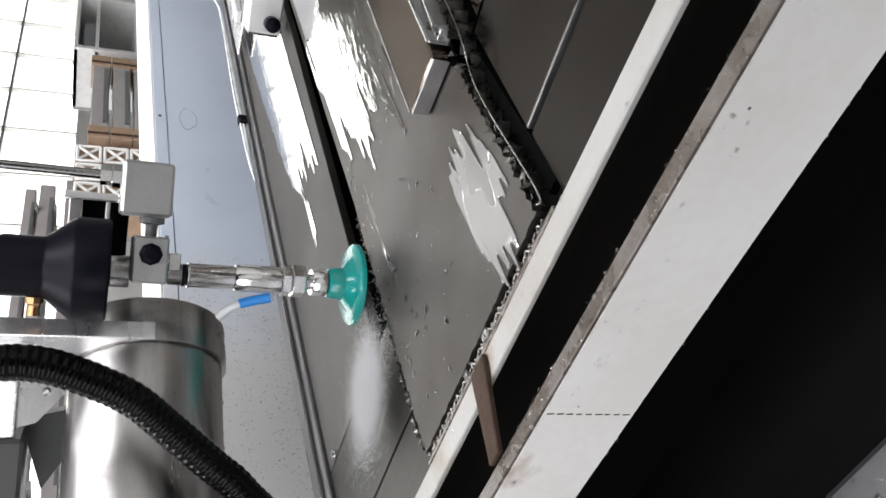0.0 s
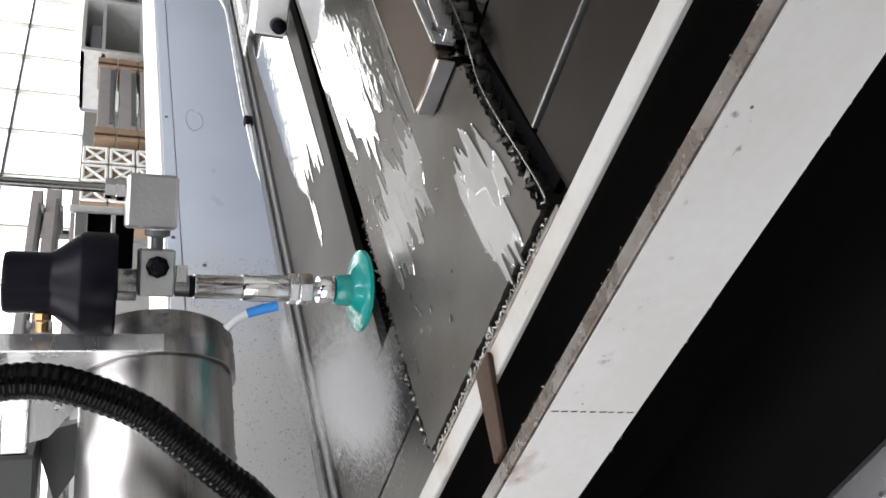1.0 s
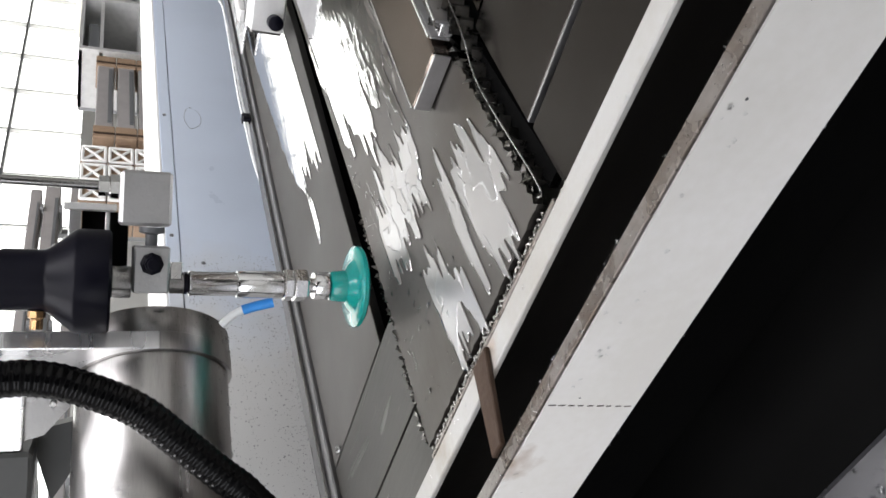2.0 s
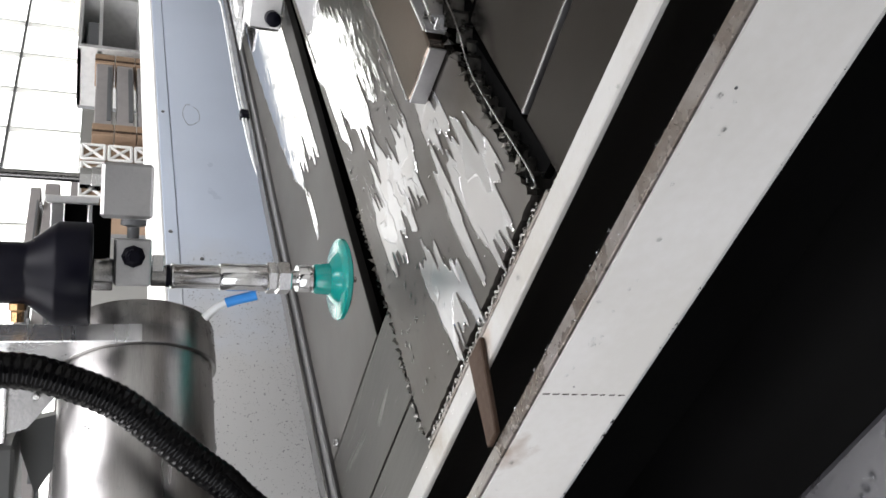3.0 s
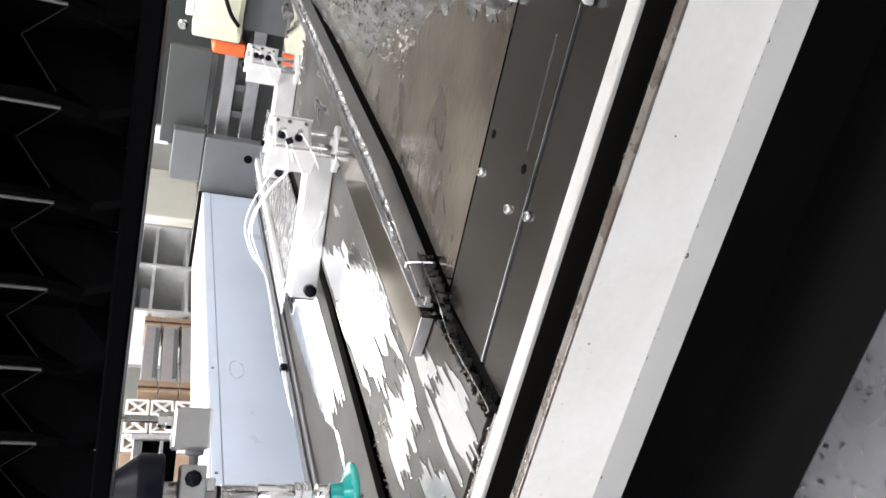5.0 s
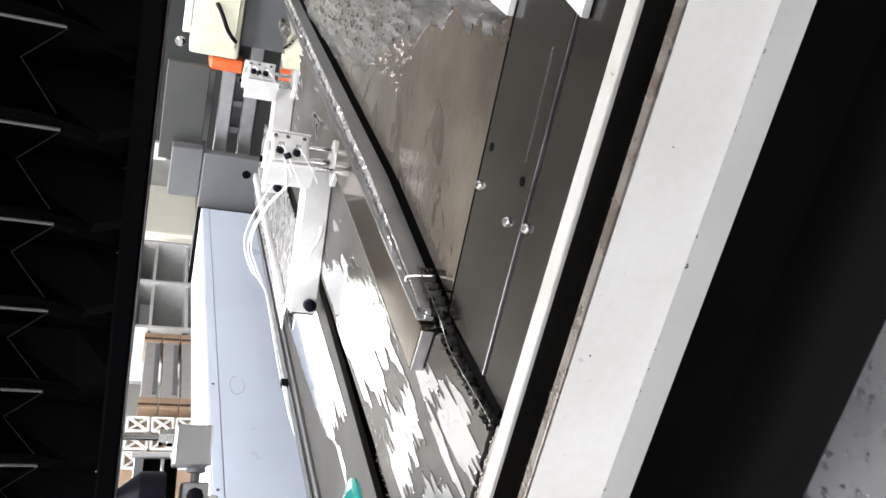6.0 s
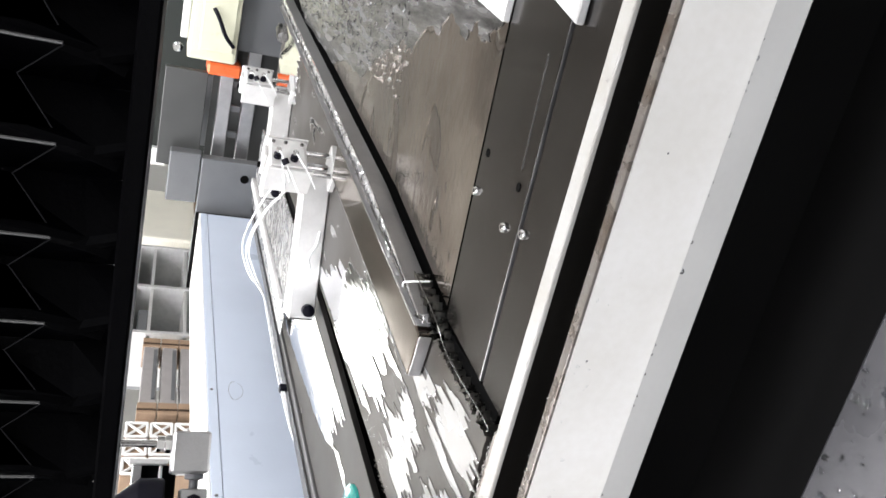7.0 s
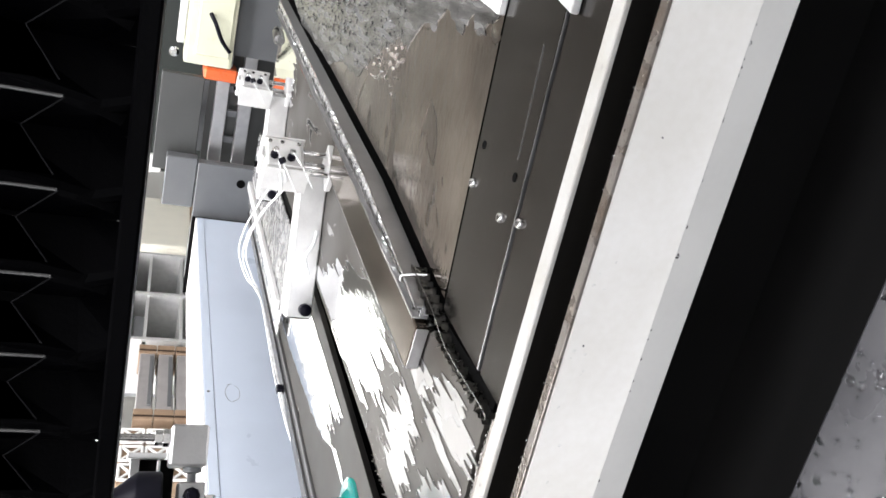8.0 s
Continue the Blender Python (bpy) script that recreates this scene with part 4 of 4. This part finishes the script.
# ---------------------------------------------------------------- gantry bellows near the camera
bel = thing("gantry_bellows", "black folded fabric bellows covering the gantry axis", "bellows")
PITCH, BX, BZ = 0.034, -0.60, 0.377
rngb = random.Random(9)
for i in range(40):
    y = -1.62 + i * PITCH
    bm = bmesh.new()
    d = 0.017
    prof = [(0.0, 0.0), (0.42, d * 0.92), (0.5, d), (0.58, d * 0.92), (1.0, 0.0)]
    rows = []
    zs = [0.0, 0.016, 0.05, 0.085, 0.13, 0.3]
    for j, z in enumerate(zs):
        rows.append([])
        for a, dep in prof:
            zig = (0.004 if j % 2 else -0.004) * (1 if 0 < a < 1 else 0) * (1 if 0 < j < 5 else 0)
            px = BX - dep * (0.75 if j == 0 else 1.0) * (0.85 if j % 2 and 0.4 < a < 0.6 else 1.0) + rngb.uniform(-0.0008, 0.0008)
            rows[-1].append(bm.verts.new((px, y + a * PITCH + zig, BZ + z + (0.005 * math.sin(i * 1.7) * 0.2 if j == 0 else 0) + 0.006 * (abs(a - 0.5) - 0.25) * (1 if 0 < j < 5 else 0))))
    for r0, r1 in zip(rows, rows[1:]):
        for k in range(len(prof) - 1):
            q = (r0[k], r0[k + 1], r1[k + 1], r1[k])
            if (k + len(rows)) % 2:
                bm.faces.new((q[0], q[1], q[2])), bm.faces.new((q[0], q[2], q[3]))
            else:
                bm.faces.new((q[0], q[1], q[3])), bm.faces.new((q[1], q[2], q[3]))
    bot = [bm.verts.new((BX + 0.09, y, BZ)), bm.verts.new((BX + 0.09, y + PITCH, BZ))]
    r0 = rows[0]
    bm.faces.new([bot[0]] + r0 + [bot[1]])
    fold = part("fold", bm, M["bellows"], bel)
    # thin grey line painted in as the fold tip's highlight
    part("fold_edge", sweep([Vector((BX - d - 0.0004, y + PITCH * 0.5 + 0.001, BZ + 0.026)), Vector((BX - d - 0.0012, y + PITCH * 0.5, BZ + 0.085)), Vector((BX - d - 0.0006, y + PITCH * 0.5, BZ + 0.30))], 0.0006, 6), M["fold_glint"], fold)
    # lighter creases and facets laid on for the fabric's sheen
    crease = [Vector((BX - d - 0.0002, y + PITCH * (0.5 + a), z)) for a, z in ((0.04, 0.4025), (0.38, 0.4157), (0.87, 0.4045))]
    part("crease", sweep(crease, 0.00035, 5), M["sheen"], fold)
    bm = bmesh.new()
    pts = crease[1:] + [Vector((BX - d - 0.0002, y + PITCH * 1.40, 0.45)), Vector((BX - d - 0.0002, y + PITCH * 0.75, 0.45))]
    bm.faces.new([bm.verts.new(p) for p in pts])
    bmesh.ops.solidify(bm, geom=bm.faces[:], thickness=0.0006)
    part("sheen_panel", bm, M["sheen"], fold)
    bm = bmesh.new()
    tri = [(0.10, 0.397), (0.30, 0.384), (-0.12, 0.379)]
    bm.faces.new([bm.verts.new((BX - d - 0.0002 + 0.006 * k, y + PITCH * (0.5 + a), z)) for k, (a, z) in enumerate(tri)])
    bmesh.ops.solidify(bm, geom=bm.faces[:], thickness=0.0006)
    part("sheen_corner", bm, M["sheen"], fold)
part("hem", box(BX - 0.0165, BX + 0.09, -1.62, -0.262, BZ - 0.003, BZ + 0.0045, 0.001), M["bellows"], bel)
part("gantry_cover", box(BX + 0.02, BX + 0.16, -2.5, -0.25, BZ + 0.012, 0.9), M["dark"], bel)
part("gantry_post", box(BX + 0.02, BX + 0.16, -2.5, -2.3, FLOOR, BZ + 0.011), M["grey"], bel)

# ---------------------------------------------------------------- goods along the hall, behind the table
BY = 2.5


def bundle(name, x0, x1, z0, z1, y0=BY, depth=0.2, caps=True):
    b = thing(name, "long grey profile with brown carton end caps, lying in a stack" if caps else "long bare grey profile on a rack arm", "profile bundle", group="stacked profiles")
    part("profile", box(x0 + 0.02, x1 - 0.02, y0 + 0.01, y0 + depth - 0.01, z0 + 0.01, z1 - 0.01, 0.006), M["profile"], b)
    part("groove", box(x0 + 0.18, x1 - 0.18, y0 - 0.002, y0 + 0.0095, z0 + 0.02, z0 + (z1 - z0) * 0.35), M["midgrey"], b)
    for xa in (x0, x1 - 0.13) if caps else ():
        part("end_cap", box(xa, xa + 0.13, y0, y0 + depth, z0, z1, 0.004), M["carton"], b)
        part("strap", box(xa + 0.03, xa + 0.05, y0 - 0.004, y0 - 0.0005, z0, z1), M["rust"], b)
    return b


def rack(name, x0, x1, y0, y1, ztop):
    k = thing(name, "grey steel storage rack carrying goods", "rack")
    for x in (x0, x1 - 0.06):
        for y in (y0, y1 - 0.06):
            part("post", box(x, x + 0.06, y, y + 0.06, FLOOR, ztop, 0.004), M["grey"], k)
    part("shelf", box(x0 + 0.061, x1 - 0.061, y0, y1, ztop - 0.05, ztop, 0.004), M["grey"], k)
    return k


rack("storage_rack", 3.2, 5.15, BY - 0.02, BY + 0.6, -0.06)
for i in range(3):
    bundle("profile_bundle", 3.98, 5.02, -0.058 + i * 0.135, 0.072 + i * 0.135)
tall = thing("bar_rack", "grey rack with long profiles on separate arms", "rack")
for x in (1.9, 3.0, 4.1):
    part("post", box(x, x + 0.05, BY + 0.92, BY + 0.97, FLOOR, 0.66, 0.004), M["grey"], tall)
for z0, z1 in ((0.392, 0.470), (0.535, 0.632), (0.652, 0.722)):
    for x in (1.9, 3.0, 4.1):
        part("arm", box(x, x + 0.05, BY + 0.70, BY + 0.9195, z0 - 0.02, z0 - 0.001, 0.002), M["grey"], tall)
    bundle("profile_bundle", 1.75, 4.50 - 0.5 * (z0 - 0.385), z0 - 0.0095, z1 + 0.01, BY + 0.72, caps=False)
for i in range(3):
    for j in range(3):
        x0, z0 = 3.36 + i * 0.19, -0.058 + j * 0.155
        cr = thing("lattice_crate", "white lattice crate with brown edges on the rack", "crate", group="lattice crates")
        part("crate_box", box(x0, x0 + 0.17, BY + 0.04, BY + 0.3, z0, z0 + 0.15, 0.004), M["carton"], cr)
        for a, b in (((0.01, 0.01), (0.16, 0.14)), ((0.01, 0.14), (0.16, 0.01)), ((0.01, 0.01), (0.01, 0.14)), ((0.16, 0.01), (0.16, 0.14)), ((0.01, 0.14), (0.16, 0.14)), ((0.01, 0.01), (0.16, 0.01))):
            part("lattice_bar", sweep([Vector((x0 + a[0], BY + 0.028, z0 + a[1])), Vector((x0 + b[0], BY + 0.028, z0 + b[1]))], 0.010, 6), M["white"], cr)
cab = thing("grey_cabinet", "grey open steel cabinet with shelves", "cabinet")
part("back", box(5.1, 6.9, BY + 0.5, BY + 0.53, FLOOR, 0.46), M["grey"], cab)
for z in (-0.35, 0.02, 0.30, 0.44):
    part("shelf", box(5.1, 6.9, BY + 0.02, BY + 0.5, z, z + 0.025), M["alu"], cab)
for x in (5.1, 5.95, 6.86):
    part("upright", box(x, x + 0.04, BY, BY + 0.5, FLOOR, 0.465), M["alu"], cab)
cb = thing("cream_box", "large cream wrapped box beyond the cabinet", "box")
part("wrapped_box", box(7.1, 8.6, BY, BY + 1.0, FLOOR, 0.55, 0.06, 3), M["boxwhite"], cb)
part("base_board", box(7.05, 8.65, BY - 0.02, BY - 0.005, FLOOR, -0.05), M["carton"], cb)
lw = tagged(part("partition_wall", box(9.0, 9.2, -6.0, 2.3, FLOOR, 1.1), M["green"]), "dark green partition at the far end", "wall", kind="structure")
sg = tagged(part("white_sign", box(8.9, 8.99, 2.08, 2.29, 0.31, 0.56, 0.004), M["white"]), "small white notice board on the green partition", "sign")
vc = tagged(part("dark_cabinet", box(5.16, 5.6, BY + 0.05, BY + 0.3, 0.3255, 0.405, 0.01), M["midgrey"]), "small dark grey carton on the cabinet shelf", "carton")

# ---------------------------------------------------------------- water


def ledge_bead(r):
    return (r.uniform(-0.75, -0.40), r.uniform(-0.9, -0.05), -0.262), (0, 0, 1)


tagged(part("ledge_drops", drops(1500, ledge_bead, 0.0009, 0.0062, 11, 0.45), M["water"], smooth=True), "water drops on the grey ledge", "water drops", kind="stuff")


def rim_bead(r):
    return (r.uniform(-0.328, -0.314), r.uniform(-1.2, 0.1), 0.0012), (0, 0, 1)


tagged(part("rim_drops", drops(700, rim_bead, 0.0004, 0.0013, 12, 0.5), M["water"], smooth=True), "water drops on the metal rim", "water drops", kind="stuff")


def hang_bead(r):
    return (-0.3245, r.uniform(-1.2, 0.1), -0.0885), (0, 0, -1)


tagged(part("hanging_drops", drops(60, hang_bead, 0.0012, 0.0034, 13, 1.2), M["water"], smooth=True), "drops hanging from the front panel", "water drops", kind="stuff")


def panel_bead(r):
    return (r.uniform(-0.35, 0.75), PY - 0.0002, -0.08 + 0.2 * r.random() ** 1.5), (0, -1, 0)


tagged(part("panel_drops", drops(3000, panel_bead, 0.0005, 0.0017, 14, 0.5), M["grey"], smooth=True), "fine water beads on the blue frame", "water drops", kind="stuff")

shore = [(1.85, -0.52), (1.65, -0.487), (1.12, -0.465), (0.95, -0.50), (0.78, -0.495), (0.68, -0.55), (0.59, -0.585), (0.50, -0.62), (0.44, -0.61), (0.37, -0.665), (0.31, -0.66), (0.27, -0.70), (0.19, -0.67), (0.15, -0.70), (0.10, -0.675), (0.085, -0.70), (0.05, -0.715), (0.05, -0.74), (0.3, -1.0), (1.2, -1.2), (2.2, -1.2), (2.2, -0.6)]
wavy = []
for (x0, y0), (x1, y1) in zip(shore, shore[1:] + shore[:1]):
    for k in range(6):
        t = k / 6
        wavy.append((x0 + (x1 - x0) * t + rng.uniform(-0.008, 0.008), y0 + (y1 - y0) * t + rng.uniform(-0.005, 0.005)))
tagged(part("splash_film", prism(wavy, BED + 0.0002, BED + 0.0012), M["splash"]), "pale beaded water splashed over the bed plate", "water film", kind="stuff")


def splash_bead(r):
    return (r.uniform(0.45, 1.9), r.uniform(-1.0, -0.52), BED + 0.0012), (0, 0, 1)


tagged(part("splash_drops", drops(2600, splash_bead, 0.0012, 0.006, 17, 0.5), M["water"], smooth=True), "large water beads on the bed plate", "water drops", kind="stuff")


def plate_bead(r):
    x = r.uniform(-0.2, 0.4)
    return (x, -0.022 - 0.2 * r.random() ** 1.8, 0.0), (0, 0, 1)


tagged(part("sheet_drops", drops(260, plate_bead, 0.0008, 0.0048, 19, 0.3), M["water"], smooth=True), "flat water drops scattered over the steel sheet", "water drops", kind="stuff")


def strip_bead(r):
    if r.random() < 0.5:
        return (r.uniform(-0.2575, -0.237), r.uniform(-1.2, 0.1), 0.0001), (0, 0, 1)
    return (-0.3271, r.uniform(-0.6, 0.05), r.uniform(-0.03, -0.006)), (-1, 0, 0)


tagged(part("strip_drops", drops(70, strip_bead, 0.0008, 0.0026, 18, 0.5), M["water"], smooth=True), "scattered water drops on the white front strips", "water drops", kind="stuff")
for k in range(9):
    z = -0.006 - 0.0088 * k
    part("scratch", box(-0.3274, -0.32685, -0.1935 + 0.0007 * k, -0.1925 + 0.0007 * k, z - rng.uniform(0.004, 0.0075), z), M["rim"], front)
for y, z, r in ((-0.456, -0.02, 0.0012), (-0.66, -0.033, 0.001), (-0.2, -0.03, 0.0008)):
    part("chip", lathe([(r, 0), (r * 0.8, 0.0004)], 8), M["midgrey"], front, at=pose(-0.32695, y, z, 0, -90, 0))

# shallow puddles: lanes of water that run along the sheet and end in fingers


def puddle(lanes, z, seed, fray=0.016, step=0.0036, surface="foam"):
    """lanes: (y, near x, far x), interpolated across; both ends fray into fingers."""
    r = random.Random(seed)
    ys = [p[0] for p in lanes]
    n = max(3, int(abs(ys[-1] - ys[0]) / step))
    near, far, a, b = [], [], 0.0, 0.0
    for i in range(n + 1):
        y = ys[0] + (ys[-1] - ys[0]) * i / n
        k = max(j for j in range(len(lanes) - 1) if (y - ys[j]) * (ys[-1] - ys[0]) >= -1e-9)
        t = (y - ys[k]) / (ys[k + 1] - ys[k])
        lo, hi = (lanes[k][m] + (lanes[k + 1][m] - lanes[k][m]) * t for m in (1, 2))
        a, b = a * 0.35 + r.gauss(0, fray), b * 0.35 + r.gauss(0, fray)
        lo, hi = lo + min(a, 0.4 * (hi - lo)), hi + max(b, -0.4 * (hi - lo))
        w = 0.0014 * r.uniform(-1, 1)
        near += [(lo, y + w - 0.3 * step), (lo, y + w + 0.3 * step)]
        far += [(hi, y + w - 0.3 * step), (hi, y + w + 0.3 * step)]
    if ys[-1] < ys[0]:
        near = [q for i in range(0, len(near), 2) for q in (near[i + 1], near[i])]
        far = [q for i in range(0, len(far), 2) for q in (far[i + 1], far[i])]
    ring = near + far[::-1]
    out = []
    for p, q in zip(ring, ring[1:] + ring[:1]):
        out += [(0.8 * p[0] + 0.2 * q[0], 0.8 * p[1] + 0.2 * q[1]), (0.2 * p[0] + 0.8 * q[0], 0.2 * p[1] + 0.8 * q[1])]
    ob = tagged(part("water_puddle", prism(out, z - 0.0012, z + 0.0007), M[surface]), "shallow jagged puddle lying on the steel sheet", "puddle", group="puddles on the steel")
    edge = [Vector((x, y, z + 0.0006)) for x, y in out + out[:1]]
    # chrome tube round the puddle makes the glint of the water edge
    part("meniscus", sweep(edge, 0.0006, 5), M["chrome"], ob, "bright raised water edge", smooth=True)
    return ob


puddle([(-0.214, -0.15, -0.09), (-0.225, -0.212, -0.075), (-0.24, -0.213, -0.054), (-0.257, -0.21, -0.065), (-0.27, -0.19, -0.075), (-0.281, -0.17, -0.13)], 0.0, 61, 0.018, 0.0040)
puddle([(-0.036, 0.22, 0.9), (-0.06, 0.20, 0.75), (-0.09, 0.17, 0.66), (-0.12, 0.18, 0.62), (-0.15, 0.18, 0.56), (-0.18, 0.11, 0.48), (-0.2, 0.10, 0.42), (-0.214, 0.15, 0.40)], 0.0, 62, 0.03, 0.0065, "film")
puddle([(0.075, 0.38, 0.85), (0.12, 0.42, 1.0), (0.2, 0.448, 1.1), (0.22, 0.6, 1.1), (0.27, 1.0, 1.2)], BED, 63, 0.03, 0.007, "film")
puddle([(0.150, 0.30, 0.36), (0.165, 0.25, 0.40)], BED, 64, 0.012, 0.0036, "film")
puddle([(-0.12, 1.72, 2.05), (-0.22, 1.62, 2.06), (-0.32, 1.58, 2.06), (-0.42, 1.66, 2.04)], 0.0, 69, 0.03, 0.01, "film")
LATE = [puddle([(-0.048, -0.02, 0.04), (-0.07, -0.044, 0.07), (-0.092, -0.05, 0.093), (-0.124, -0.05, 0.095), (-0.14, -0.045, 0.09), (-0.156, -0.04, 0.085), (-0.17, -0.002, 0.08), (-0.183, 0.05, 0.08)], 0.0, 65, 0.018, 0.0040),
        puddle([(-0.104, -0.158, -0.10), (-0.113, -0.194, -0.09), (-0.13, -0.205, -0.094), (-0.15, -0.21, -0.12), (-0.17, -0.208, -0.16)], 0.0, 66, 0.018, 0.0040),
        puddle([(-0.188, -0.195, -0.12), (-0.198, -0.16, -0.03), (-0.206, -0.1, -0.02)], 0.0, 67, 0.02),
        puddle([(-0.205, -0.017, 0.03), (-0.22, -0.03, 0.05), (-0.235, -0.04, 0.01), (-0.247, -0.03, 0.005)], 0.0, 68, 0.012)]

# spray: clusters of fine droplets thrown up by the jet


def mist(name, count, size, seed, label, stretch=(1, 1, 1), tail=0.0):
    """A cluster of droplets, dense in the middle; tail drags a share of them out along -x."""
    r = random.Random(seed)
    verts, faces = [], []
    for _ in range(count):
        p = Vector((r.gauss(0, 1) * stretch[0], r.gauss(0, 1) * stretch[1], r.gauss(0, 1) * stretch[2])) * size * 0.45
        if tail and r.random() < 0.4:
            p = Vector((-tail * r.random(), p.y * 0.5 + r.uniform(-1, 1) * 0.006, p.z * 0.4))
        s = r.uniform(0.00012, 0.00032)
        k = len(verts)
        q = Euler((r.uniform(0, 6), r.uniform(0, 6), r.uniform(0, 6))).to_matrix()
        verts += [tuple(p + q @ Vector(c) * s) for c in ((1, 1, 1), (1, -1, -1), (-1, 1, -1), (-1, -1, 1))]
        faces += [(k, k + 1, k + 2), (k, k + 3, k + 1), (k, k + 2, k + 3), (k + 1, k + 3, k + 2)]
    me = bpy.data.meshes.new(name)
    me.from_pydata(verts, [], faces)
    me.materials.append(M["mist"])
    return tagged(new(name, me), label, "water spray", kind="stuff")


FAN = mist("water_spray", 60000, 0.075, 21, "fine fan of water spray beside the cut", (1.0, 0.55, 0.16))
PUFFS = [mist("water_spray", n, s, 30 + k, "white burst of water spray thrown up by the jet", st, tl) for k, (n, s, st, tl) in enumerate((
    (110000, 0.064, (1.0, 1.0, 0.7), 0.0), (44000, 0.055, (1.0, 1.0, 0.9), 0.0), (12000, 0.045, (1.2, 0.8, 0.8), 0.05), (7000, 0.02, (2.4, 0.5, 0.5), 0.03)))]

# ---------------------------------------------------------------- moving things


def motions():
    def head_pose(t_x, up, lean):
        turn = Matrix.Rotation(radians(lean), 4, F_)
        return Matrix.Translation(Vector((t_x, 0, up))) @ turn
    walk(HEAD, [(0.0, head_pose(0.010, 0.0, 1.7)), (0.4, head_pose(0.006, 0.0, 1.0)), (0.8, head_pose(0.001, 0.0, 0.2)), (1.0, head_pose(0.0, 0.0, 0.0)), (1.7, head_pose(0.0, 0.0, 0.0)),
                (2.8, head_pose(0.0, 0.0175, 0.0)), (3.0, head_pose(0.0, 0.0185, 0.0)), (3.5, head_pose(0.0, 0.027, 0.0)), (4.0, head_pose(0.0, 0.033, 0.0)), (8.0, head_pose(0.0, 0.0335, 0.0))])

    # the jet's fan lies beside the cut, then sinks into the slot
    low = Vector((0.1, 0.02, -0.42))
    walk(FAN, [(0.0, pose(-0.085, 0.075, 0.012, 0, 0, 125)), (0.3, pose(-0.08, 0.07, 0.011, 0, 0, 125)), (0.5, pose(-0.075, 0.085, 0.006, 0, 0, 125)), (0.7, pose(0.0, 0.03, -0.10, 0, 0, 125)), (1.0, pose(0.1, 0.02, -0.42, 0, 0, 125)), (8.0, pose(0.1, 0.02, -0.42, 0, 0, 125))])
    # water spreading over the sheet
    for ob, t in zip(LATE, (0.7, 0.8, 1.3, 1.8)):
        walk(ob, [(0.0, pose(0, 0, -0.002)), (t, pose(0, 0, -0.002)), (t + 0.5, pose(0, 0, 0)), (8.0, pose(0, 0, 0))])
    # the burst rises out of the slot, drifts over the bed and falls back
    ways = (((0.02, 0.03, 0.03), (-0.06, 0.07, 0.026), (-0.095, 0.095, 0.014), (-0.11, 0.11, -0.012)),
            ((0.03, 0.04, 0.03), (-0.03, 0.085, 0.035), (-0.055, 0.12, 0.025), (-0.07, 0.14, 0.0)),
            ((0.02, 0.02, 0.03), (0.0, 0.05, 0.03), (-0.03, 0.06, 0.02), (-0.06, 0.08, 0.0)),
            ((0.03, 0.05, 0.03), (0.02, 0.09, 0.075), (0.05, 0.16, 0.08), (0.06, 0.19, 0.0)))
    for ob, (p, q, r, s) in zip(PUFFS, ways):
        walk(ob, [(0.0, pose(*low)), (0.6, pose(*low)), (0.8, pose(0.04, 0.02, -0.10)), (0.87, pose(*p)), (0.95, pose(*q)), (1.05, pose(*r)), (1.2, pose(*s)), (1.35, pose(s[0], s[1], -0.12)), (1.6, pose(s[0] + 0.15, 0.02, -0.42)), (8.0, pose(s[0] + 0.15, 0.02, -0.42))])


motions()
